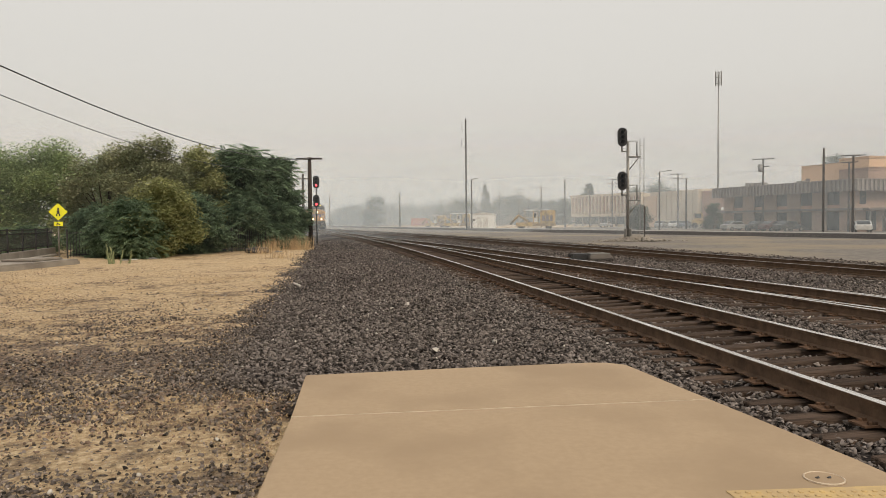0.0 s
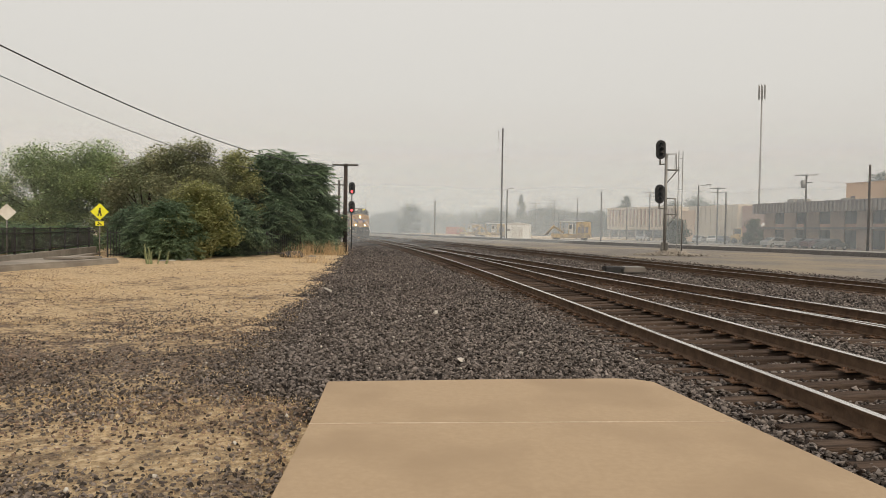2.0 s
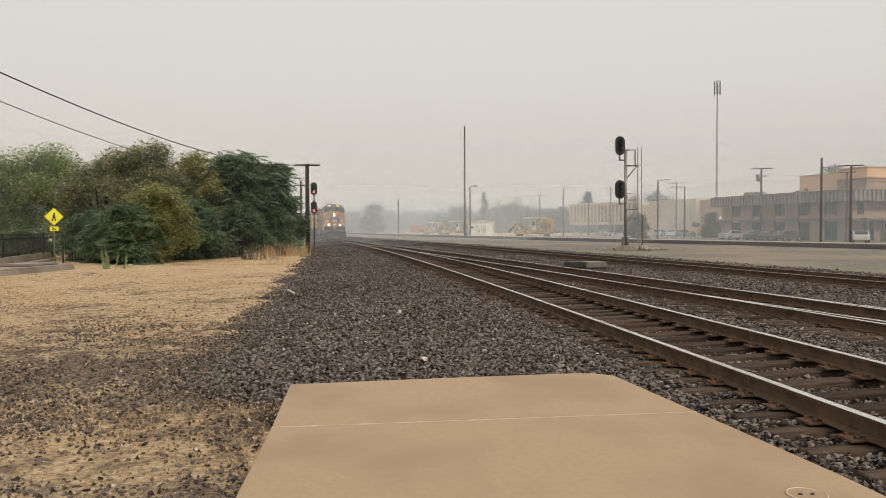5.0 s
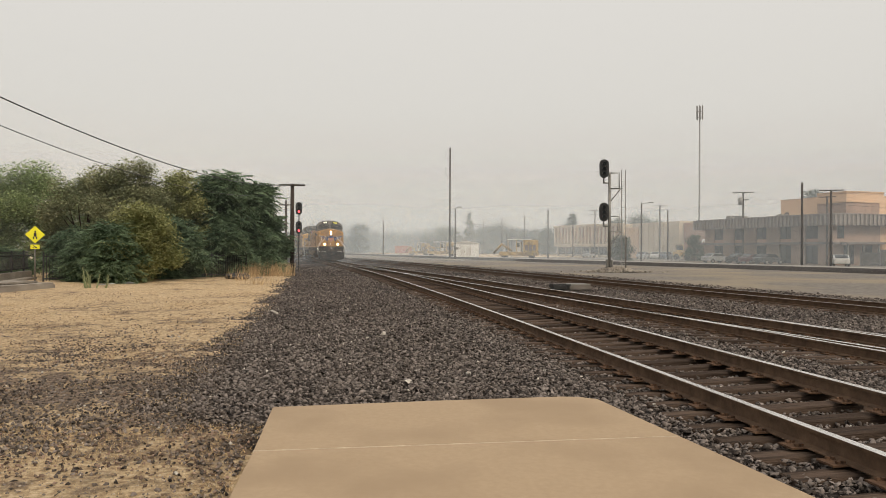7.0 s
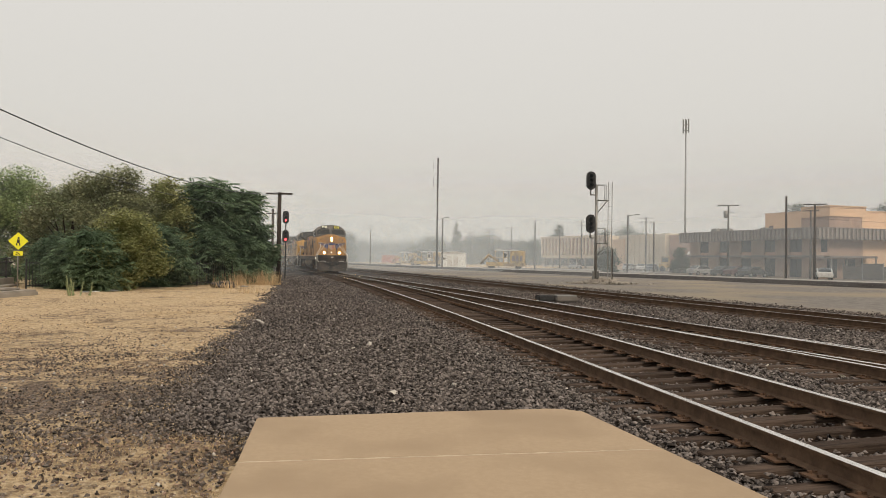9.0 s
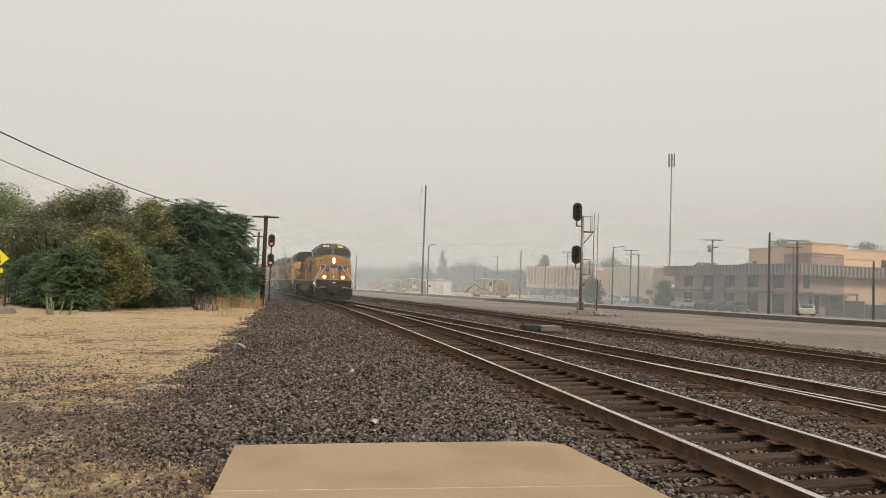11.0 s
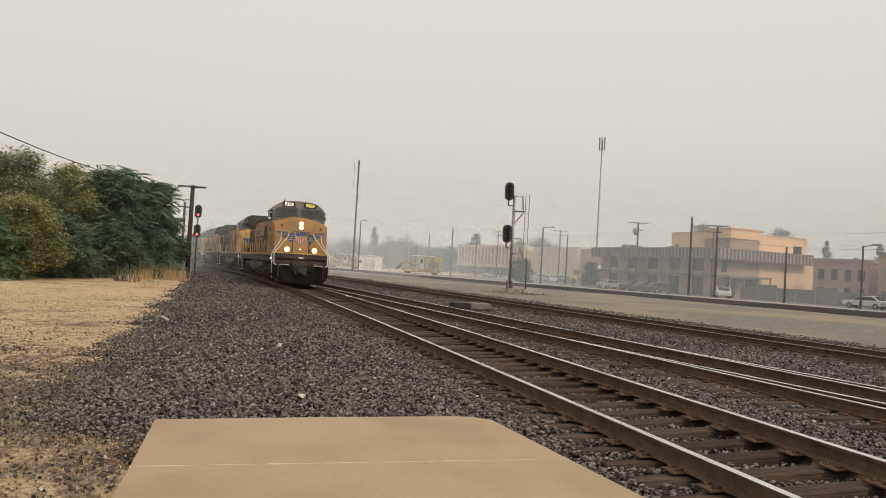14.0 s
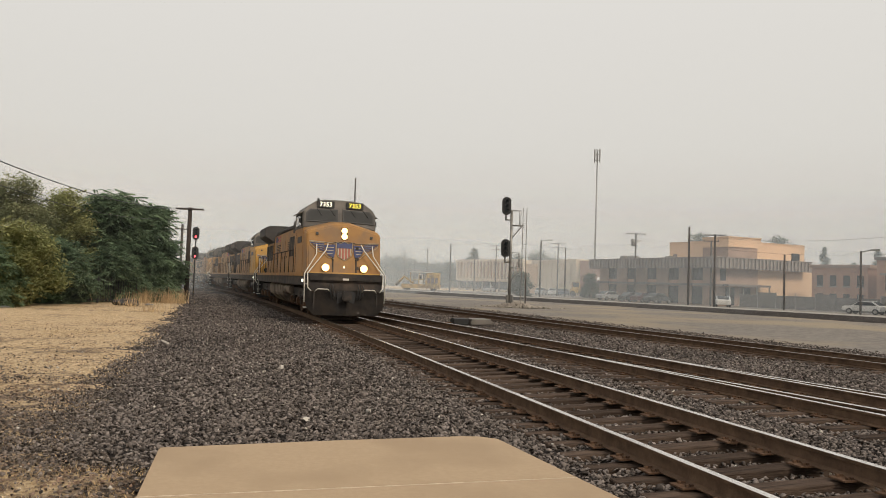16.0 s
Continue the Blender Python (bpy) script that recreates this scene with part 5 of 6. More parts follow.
# ---- left side: wall, fence, signs ----
def build_left_side():
    a, b = Vector((-11.8, 2.0, 0)), Vector((-22.6, 42.6, 0))
    d = (b - a).normalized()
    length = (b - a).length
    ang = math.degrees(math.atan2(d.y, d.x))
    wall = thing("retaining_wall", "low grey concrete retaining wall with a stepped end", "wall", m=pose(a.x, a.y, 0, 0, 0, ang))
    wall["kind"] = "structure"
    boxpart("wall_body", (0, length, 0, 0.3, LEFT_Z - 0.2, 0.14), M["grey_concrete"], wall, bevel=0.02)
    boxpart("footing", (0, length - 1.0, -0.5, -0.005, LEFT_Z - 0.2, -0.19), M["grey_concrete"], wall, bevel=0.02)
    fence = thing("fence", "black metal picket fence on the concrete wall", "fence", m=pose(a.x, a.y, 0.14, 0, 0, ang))
    for z in (0.12, 0.85, 1.05):
        boxpart("rail", (0, length, 0.1, 0.15, z, z + 0.05), M["black"], fence)
    k = 0.0
    while k <= length:
        boxpart("post", (k - 0.04, k + 0.04, 0.08, 0.16, 0, 1.15), M["black"], fence)
        k += 2.4
    bm = bmesh.new()
    quad_box(bm, -0.009, 0.009, 0.116, 0.134, 0.13, 1.04)
    pm = part("picket", bm, M["black"], fence).data
    k = 0.0
    count = 0
    while k < length and count < 290:
        k += 0.14
        count += 1
        if count > 1:
            o = new("picket", pm)
            o.parent = fence
            o.matrix_basis = pose(length - k, 0, 0)
    apron = thing("concrete_apron", "low worn concrete apron with a pale slab lying on it", "kerb", m=pose(-16.3, 32.75, 0, 0, 0, -96))
    apron["kind"] = "structure"
    boxpart("apron_body", (0, 12.0, -3.0, 0, LEFT_Z - 0.2, -0.07), M["grey_concrete"], apron, bevel=0.08)
    boxpart("slab", (0.5, 2.6, -1.9, -0.5, -0.069, 0.03), M["grey_concrete"], apron, "pale loose slab", bevel=0.03)
    # the fence runs on under the trees
    fa, fb = Vector((*spray(-27.2, 43.0), 0)), Vector((*spray(-13.6, 47.5), 0))
    run = (fb - fa).length
    low = thing("fence", "black metal picket fence half hidden under the trees", "fence", m=pose(fa.x, fa.y, LEFT_Z, 0, 0, math.degrees(math.atan2(fb.y - fa.y, fb.x - fa.x))))
    for z in (0.15, 1.3):
        boxpart("rail", (0, run, 0.1, 0.14, z, z + 0.05), M["black"], low)
    for k in range(6):
        boxpart("post", (run * k / 5 - 0.035, run * k / 5 + 0.035, 0.08, 0.15, -0.1, 1.55), M["black"], low)
    bm = bmesh.new()
    quad_box(bm, -0.011, 0.011, 0.108, 0.130, 0.05, 1.5)
    lm = part("picket", bm, M["black"], low).data
    for k in range(1, int(run / 0.15)):
        o = new("picket", lm)
        o.parent = low
        o.matrix_basis = pose(k * 0.15, 0, 0)
    weed = thing("tall_weed", "upright pale green weed with thick leafy stems", "weed", m=pose(-14.5, 32.6, LEFT_Z))
    rnd = random.Random(31)
    for k in range(9):
        bm = bmesh.new()
        x, y, h = rnd.uniform(-0.55, 0.6), rnd.uniform(-0.25, 0.25), rnd.uniform(0.35, 0.95)
        tip = Vector((x + rnd.uniform(-0.12, 0.12), y, h))
        foot = Vector((x * 0.7, y, -0.03))
        rod(bm, foot, tip, 0.03, 0.015, 6)
        for j in range(26):
            c = foot.lerp(tip, (j + 1) / 26)
            a = j * 2.4
            out = Vector((math.cos(a), math.sin(a), 0.9)) * 0.09
            side = Vector((-math.sin(a), math.cos(a), 0)) * 0.022
            bm.faces.new([bm.verts.new(v) for v in (c - side, c + side, c + out)])
        part("stem", bm, M["weed"], weed)
    # crossing sign
    sx, sy = spray(-27.75, 42.0)
    sign = thing("crossing_sign", "fluorescent yellow diamond crossing sign with an arrow plate", "road sign", m=pose(sx, sy, LEFT_Z, 0, 0, 27))
    bm = bmesh.new()
    rod(bm, (0, 0.03, 0), (0, 0.03, 2.75), 0.035, n=8)
    part("post", bm, M["galv"], sign)
    bm = bmesh.new()
    quad_box(bm, -0.31, 0.31, -0.012, 0.012, -0.31, 0.31, pose(0, -0.02, 2.42, 0, 45, 0))
    soften(bm, 0.01)
    panel = part("diamond_panel", bm, M["sign_yellow"], sign)
    bm = bmesh.new()
    for x0, x1, z0, z1 in ((-0.03, 0.05, 2.52, 2.62), (-0.06, 0.06, 2.32, 2.50), (-0.10, -0.04, 2.20, 2.32), (0.03, 0.09, 2.20, 2.32)):
        quad_box(bm, x0, x1, -0.045, -0.036, z0, z1)
    part("symbol_bars", bm, M["black"], panel)
    plate = boxpart("arrow_plate", (-0.2, 0.2, -0.035, -0.012, 1.70, 1.92), M["sign_yellow"], sign)
    bm = bmesh.new()
    quad_box(bm, -0.10, 0.10, -0.046, -0.037, -0.02, 0.02, pose(0, 0, 1.81, 0, 35, 0))
    quad_box(bm, -0.11, -0.03, -0.046, -0.037, 1.74, 1.78)
    part("arrow", bm, M["black"], plate)
    # a pale diamond sign seen from behind, further along the fence
    sx, sy = spray(-33.4, 46)
    back = thing("road_sign", "pale diamond road sign on a thin post behind the fence", "road sign", m=pose(sx, sy, LEFT_Z, 0, 0, 33))
    bm = bmesh.new()
    rod(bm, (0, 0, 0), (0, 0, 2.8), 0.04)
    part("post", bm, M["galv"], back)
    bm = bmesh.new()
    quad_box(bm, -0.32, 0.32, -0.05, -0.036, -0.32, 0.32, pose(0, 0, 2.35, 0, 45, 0))
    part("diamond_panel", bm, M["white"], back)


build_left_side()


# ---- poles and wires ----
def build_t_pole(name, label, x, y, base, top, radius, arms, heading=0.0, insulators=True):
    """A wooden pole with cross-arms: arms are (height below the top, half length)."""
    pole = thing(name, label, "utility pole", m=pose(x, y, base, 0, 0, heading))
    bm = bmesh.new()
    rod(bm, (0, 0, -0.2), (0, 0, top), radius, radius * 0.8, 12)
    part("post", bm, M["pole"], pole)
    for drop, half in arms:
        arm = boxpart("cross_arm", (-half, half, -radius * 0.9 - 0.05, -radius * 0.9 + 0.05, top - drop - 0.06, top - drop + 0.06), M["pole"], pole)
        if insulators:
            bm = bmesh.new()
            for s in (-0.9, -0.45, 0.45, 0.9):
                rod(bm, (s * half, -radius * 0.9, top - drop + 0.06), (s * half, -radius * 0.9, top - drop + 0.2), 0.04, 0.03, 8)
            part("insulators", bm, M["black"], arm)
    return pole


def wire(name, label, p, q, sag, r):
    bm = bmesh.new()
    p, q = Vector(p), Vector(q)
    pts = [p.lerp(q, i / 24) - Vector((0, 0, sag * 4 * (i / 24) * (1 - i / 24))) for i in range(25)]
    pipe(bm, pts, r, 5)
    return tagged(part(name, bm, M["black"]), label, "wire")


TX, TY = spray(-10.27, 54.5)
build_t_pole("utility_pole", "dark wooden pole with cross-arms beside the ballast", TX, TY, LEFT_Z, 6.5, 0.17, ((0.12, 0.95),), insulators=False)
T2X, T2Y = spray(-10.75, 80)
build_t_pole("utility_pole", "smaller dark wooden pole behind the first", T2X, T2Y, LEFT_Z, 6.9, 0.15, ((0.5, 0.7),), insulators=False)
wire("power_line", "thick black overhead line rising over the trees", (TX, TY, 6.1), (-12.6, 2.0, 7.93), 1.88, 0.02)
wire("power_line", "thin black overhead line over the trees", (TX - 0.8, TY, 5.4), (-14.6, 2.0, 8.68), 2.27, 0.014)
wire("power_line", "thin black line between the two wooden poles", (TX, TY, 5.2), (T2X, T2Y, 5.8), 0.2, 0.013)


wire("power_line", "thin black line from the pole into the trees", (TX - 0.8, TY, 5.75), (-23.0, 60.0, 5.9), 0.25, 0.012)
wire("power_line", "thin black line from the pole into the trees", (TX, TY, 5.2), (-23.0, 60.0, 5.3), 0.25, 0.012)


def build_signal_head(parent, x, z, lit, size=1.0, yb=0.0):
    """A hooded signal head on a dark rounded backing plate."""
    bm = bmesh.new()
    out = []
    for k in range(24):
        a = 2 * math.pi * k / 24
        out.append((x + 0.36 * size * math.cos(a), z + 0.36 * size * math.sin(a) + (0.34 * size if math.sin(a) > 0 else -0.34 * size)))
    prism(bm, out, 0.05, pose(0, yb, 0))
    head = part("signal_head", bm, M["black"], parent, "black rounded signal head")
    bm = bmesh.new()
    quad_box(bm, x - 0.2 * size, x + 0.2 * size, yb + 0.03, yb + 0.35, z - 0.5 * size, z + 0.5 * size)
    part("housing", bm, M["black"], head)
    for k in (-1, 0, 1):
        bm = bmesh.new()
        zz = z + k * 0.36 * size
        for j in range(10):
            a, b = math.pi * (-0.1 + 1.2 * j / 10), math.pi * (-0.1 + 1.2 * (j + 1) / 10)
            r = 0.15 * size
            p = [(x + r * math.cos(a), yb - 0.03, zz + r * math.sin(a)), (x + r * math.cos(b), yb - 0.03, zz + r * math.sin(b)),
                 (x + r * math.cos(b), yb - 0.36, zz + r * math.sin(b)), (x + r * math.cos(a), yb - 0.36, zz + r * math.sin(a))]
            bm.faces.new([bm.verts.new(v) for v in p])
        bmesh.ops.solidify(bm, geom=bm.faces[:], thickness=0.012)
        part("visor", bm, M["black"], head)
        bm = bmesh.new()
        rod(bm, (x, yb - 0.025, zz), (x, yb - 0.06, zz), 0.115 * size, n=16)
        part("lens", bm, M["red_lamp"] if lit and k == -1 else M["window"], head, "lit red lens" if lit and k == -1 else "")
    return head


def build_right_signal():
    x, y = spray(14.15, 54)
    sig = thing("signal_mast", "grey steel railway signal mast with two black heads and a ladder", "railway signal", m=pose(x, y, YARD_Z, 0, 0, -6))
    bm = bmesh.new()
    rod(bm, (0, 0, 0), (0, 0, 7.15), 0.11, 0.10, 12)
    for k in range(4):
        quad_box(bm, -0.03, 0.03, 0.1, 0.3, 0.0, 0.9, pose(0, 0, 0, 0, 0, 45 + 90 * k))
    quad_box(bm, -0.35, 0.35, -0.35, 0.35, 0, 0.06)
    part("mast", bm, M["galv"], sig)
    for z in (7.4, 4.3):
        build_signal_head(sig, -0.42, z, False, 0.95, -0.25)
        bm = bmesh.new()
        rod(bm, (-0.42, -0.05, z - 1.0), (0, 0, z - 1.0), 0.05)
        rod(bm, (-0.42, -0.05, z - 1.05), (-0.42, -0.05, z - 0.5), 0.06)
        part("bracket", bm, M["galv"], sig)
    for z in (6.0, 2.9):
        bm = bmesh.new()
        for i in range(6):
            rod(bm, (0.05 + i * 0.15, -0.3, z), (0.05 + i * 0.15, 0.3, z), 0.02, n=5)
        pipe(bm, [(0, -0.3, z), (0.86, -0.3, z), (0.86, 0.3, z), (0, 0.3, z)], 0.035)
        rod(bm, (0.05, 0, z - 0.95), (0.8, 0, z), 0.04)
        pipe(bm, [(0.65, -0.3, z), (0.65, -0.3, z + 1.1), (0.05, -0.3, z + 1.1)], 0.025)
        pipe(bm, [(0.65, 0.3, z), (0.65, 0.3, z + 1.1), (0.05, 0.3, z + 1.1)], 0.025)
        part("service_platform", bm, M["galv"], sig, "small steel service platform")
    ladder = thing("ladder", "steel ladder standing against the signal mast", "ladder", m=pose(x + 0.98, y - 0.1, YARD_Z, 0, 0, -6))
    for s in (-0.14, 0.14):
        boxpart("stile", (s - 0.02, s + 0.02, -0.03, 0.03, 0, 7.35), M["galv"], ladder)
    bm = bmesh.new()
    rod(bm, (-0.14, 0, 0), (0.14, 0, 0), 0.014, n=6)
    rm = part("rung", bm, M["galv"], ladder, m=pose(0, 0, 0.3)).data
    for k in range(1, 23):
        o = new("rung", rm)
        o.parent = ladder
        o.matrix_basis = pose(0, 0, 0.3 + 0.31 * k)
    bm = bmesh.new()
    rod(bm, (0.22, 0.2, 0), (0.22, 0.2, 2.5), 0.045)
    part("guard_post", bm, M["pole"], ladder)
    p = np.stack([x + 0.4 + RNG.normal(0, 1.0, 900), y - 0.3 + RNG.normal(0, 0.7, 900), np.zeros(900)], 1)
    p[:, 2] = YARD_Z + 0.3 * np.exp(-((p[:, 0] - x - 0.4) ** 2 / 1.6 + (p[:, 1] - y + 0.3) ** 2))
    tagged(many("rubble_mound", OCTA_V, OCTA_F, p, spins(900), RNG.uniform(0.06, 0.14, (900, 1)), M["grey_concrete"], 0.3), "mound of pale rubble round the signal's foot", "rubble", kind="stuff")


build_right_signal()


def build_left_signal():
    x, y = spray(-9.78, 63)
    sig = thing("signal_mast", "dark railway signal mast with two lit red lamps", "railway signal", m=pose(x, y, LEFT_Z, 0, 0, 8))
    bm = bmesh.new()
    rod(bm, (0, 0.3, 0), (0, 0.3, 5.5), 0.055, 0.05, 10)
    part("mast", bm, M["black"], sig)
    for z in (5.15, 3.55):
        build_signal_head(sig, 0.0, z, True, 0.76, 0.0)


build_left_signal()


# ---- far side of the yard ----
def build_main_building():
    """Two storeys of brown brick piers and dark windows under a ribbed fascia that turns the corner, with stucco blocks behind."""
    b = thing("office_building", "brown brick two-storey office building with a grey ribbed fascia", "building", m=pose(43.9, 119.2, LOT_Z - 0.01, 0, 0, -74.6))
    long, deep, h1, h2, top = 28.7, 18.2, 2.75, 5.15, 6.6
    boxpart("wall", (1.2, 27.4, 1.65, 9.0, 0, top - 0.2), M["brick"], b, "brown brick wall")
    boxpart("rear_wall", (1.2, 27.38, 9.02, 20.6, 0, top - 0.25), M["peach"], b, "peach stucco wall")
    boxpart("roof_slab", (0.25, long - 0.25, 0.25, deep - 0.2, h2 + 0.12, h2 + 0.3), M["fascia"], b)
    # fascia on two sides, with its fins
    boxpart("fascia", (0, long, 0, 0.22, h2, top), M["fascia"], b, "dark grey roof fascia")
    boxpart("fascia", (long - 0.22, long, 0.225, deep, h2, top), M["fascia"], b, "dark grey roof fascia")
    boxpart("fascia", (0, 0.22, 0.225, 7, h2, top), M["fascia"], b, "dark grey roof fascia")
    boxpart("fascia_cap", (-0.12, long + 0.12, -0.12, 0.3, top, top + 0.09), M["fascia2"], b)
    boxpart("fascia_cap", (long - 0.3, long + 0.12, 0.305, deep + 0.1, top, top + 0.09), M["fascia2"], b)
    bm = bmesh.new()
    quad_box(bm, 0, 0.3, 0, 0.13, h2 + 0.05, top - 0.03)
    fin = part("fascia_fin", bm, M["fascia2"], b).data
    bpy.data.objects.remove([o for o in b.children if o.name.startswith("fascia_fin")][0])
    for k in range(41):
        o = new("fascia_fin", fin)
        o.parent = b
        o.matrix_basis = pose(0.1 + k * 0.7, -0.135, 0)
    for k in range(26):
        o = new("fascia_fin", fin)
        o.parent = b
        o.matrix_basis = pose(long + 0.135, 0.2 + k * 0.69, 0, 0, 0, 90)
    # ledge over the ground floor, carried on slim posts towards the corner
    boxpart("ledge", (0.6, 28.3, 0.35, 1.64, h1, h1 + 0.28), M["fascia"], b, "dark ledge over the ground floor")
    boxpart("ledge", (27.42, 29.2, 1.65, 9.6, h1, h1 + 0.28), M["fascia"], b, "dark ledge over the ground floor")
    for y in (2.0, 4.5, 7.0, 9.4):
        boxpart("ledge_post", (28.95, 29.1, y, y + 0.15, 0, h1), M["galv"], b)
    # bays: window, then a pier proud of the wall
    edges = [1.2] + [3.6 + 4.78 * k for k in range(5)]
    for k in range(5):
        x = edges[k + 1]
        for z0, z1 in ((0.15, h1 - 0.15), (h1 + 0.75, h2 + 0.05)):
            win = boxpart("window", (x, x + 2.15, 1.52, 1.64, z0, z1), M["window"], b, "dark recessed window")
            for u in (0.0, 1.04, 2.09):
                boxpart("mullion", (x + u, x + u + 0.06, 1.46, 1.515, z0, z1), M["black"], win)
        boxpart("spandrel", (x, x + 2.15, 1.48, 1.64, h1 + 0.3, h1 + 0.74), M["brick2"], b)
    spans = [(1.2, 3.6)] + [(3.6 + 4.78 * k + 2.15, 3.6 + 4.78 * (k + 1)) for k in range(4)] + [(3.6 + 4.78 * 4 + 2.15, 27.42)]
    for x0, x1 in spans:
        for z0, z1 in ((0, h1 - 0.01), (h1 + 0.3, h2 + 0.1)):
            boxpart("pier", (x0 + 0.02, x1 - 0.02, 1.3, 1.645, z0, z1), M["brick"], b)
    for y in (3.0, 6.0):
        boxpart("window", (27.41, 27.46, y, y + 1.6, 0.15, h1 - 0.15), M["window"], b, "dark recessed window")
    boxpart("window", (27.41, 27.46, 2.0, 3.0, h1 + 0.75, h2), M["window"], b, "dark recessed window")
    # stucco blocks and the brown stair tower above and behind
    boxpart("upper_block", (11.7, 19.18, 7.0, 14.0, top - 0.25, 9.4), M["peach"], b, "peach stucco upper block")
    boxpart("upper_block", (19.2, 24.3, 6.6, 12.98, top - 0.25, 9.85), M["peach"], b, "peach stucco upper block")
    boxpart("upper_block", (15.0, 24.0, 13.0, 22.4, 0, 9.3), M["peach"], b, "peach stucco upper block")
    for bounds in ((11.6, 19.18, 6.9, 14.1, 9.405, 9.5), (19.2, 24.4, 6.5, 12.98, 9.855, 9.98), (14.9, 24.1, 13.0, 22.5, 9.305, 9.42)):
        boxpart("coping", bounds, M["peach"], b)
    boxpart("stair_tower", (20.1, 25.0, 5.8, 11.5, top - 0.25, 8.4), M["brick"], b, "brown upper storey")
    boxpart("tower_cap", (20.0, 25.15, 5.65, 11.65, 8.405, 8.55), M["peach"], b)
    boxpart("upper_window", (24.005, 24.05, 19.6, 21.3, 6.9, 8.1), M["window"], b, "dark upper window")
    boxpart("vent_plate", (12.6, 13.4, 6.95, 6.995, 6.9, 7.6), M["fascia"], b)
    for x, y, w, hh in ((5.0, 4.0, 1.6, 0.75), (1.6, 5.0, 1.3, 0.9), (14.6, 3.5, 1.2, 0.55)):
        boxpart("roof_unit", (x, x + w, y, y + 1.3, top - 0.2, top + hh), M["galv"], b, bevel=0.05)


build_main_building()


def build_cream_building():
    """A long pale building with ribbed upper storey, then plain ribbed panels."""
    ax, ay = spray(10.1, 205)
    bx, by = spray(15.2, 184)
    ang = math.degrees(math.atan2(by - ay, bx - ax))
    length = math.hypot(bx - ax, by - ay)
    b = thing("cream_building", "long cream building with closely ribbed upper wall", "building", m=pose(ax, ay, LOT_Z - 0.01, 0, 0, ang))
    boxpart("wall", (0, length, 0.3, 20, 0, 8.2), M["cream"], b)
    boxpart("cornice", (-0.4, length + 0.4, -0.5, 0.29, 7.8, 8.4), M["cream"], b)
    # darker rose brick colour stands for the shade on the window band
    boxpart("window_band", (0.3, length - 0.3, 0.1, 0.29, 3.8, 7.6), M["brick2"], b, "window band with shade put into its rose colour")
    boxpart("lower_band", (0.3, length - 0.3, 0.1, 0.29, 0.6, 2.5), M["window"], b)
    n = 19
    for k in range(n + 1):
        x = k * length / n
        boxpart("rib", (x - 0.28, x + 0.28, -0.35, 0.28, 3.3, 7.8), M["cream"], b)
    boxpart("sill", (-0.2, length + 0.2, -0.45, 0.28, 2.7, 3.35), M["cream"], b)
    for k in range(8):
        x = 1 + k * length / 8
        boxpart("pier", (x - 0.2, x + 0.2, -0.1, 0.28, 0, 2.7), M["grey_concrete"], b)
    cx, cy = spray(16.3, 172)
    dx, dy = spray(19.2, 160)
    ang = math.degrees(math.atan2(dy - cy, dx - cx))
    w = math.hypot(dx - cx, dy - cy)
    c = thing("panel_building", "cream warehouse with tall vertical panels", "building", m=pose(cx, cy, LOT_Z - 0.01, 0, 0, ang))
    boxpart("wall", (-3, w, 0.3, 18, 0, 7.9), M["cream"], c)
    for k in range(8):
        boxpart("panel", (k * w / 8 + 0.08, (k + 1) * w / 8 - 0.08, 0.1, 0.29, 1.2, 7.8), M["cream"], c)
    boxpart("side_block", (-5.4, -0.3, 0.05, 8, 0, 7.0), M["peach"], c)
    boxpart("annex", (w + 0.2, w + 8.5, 1.0, 14, 0, 7.5), M["brick2"], c, "rose brick annex")
    boxpart("base", (-0.1, w + 0.1, -0.1, 0.09, 0, 1.1), M["grey_concrete"], c)


build_cream_building()


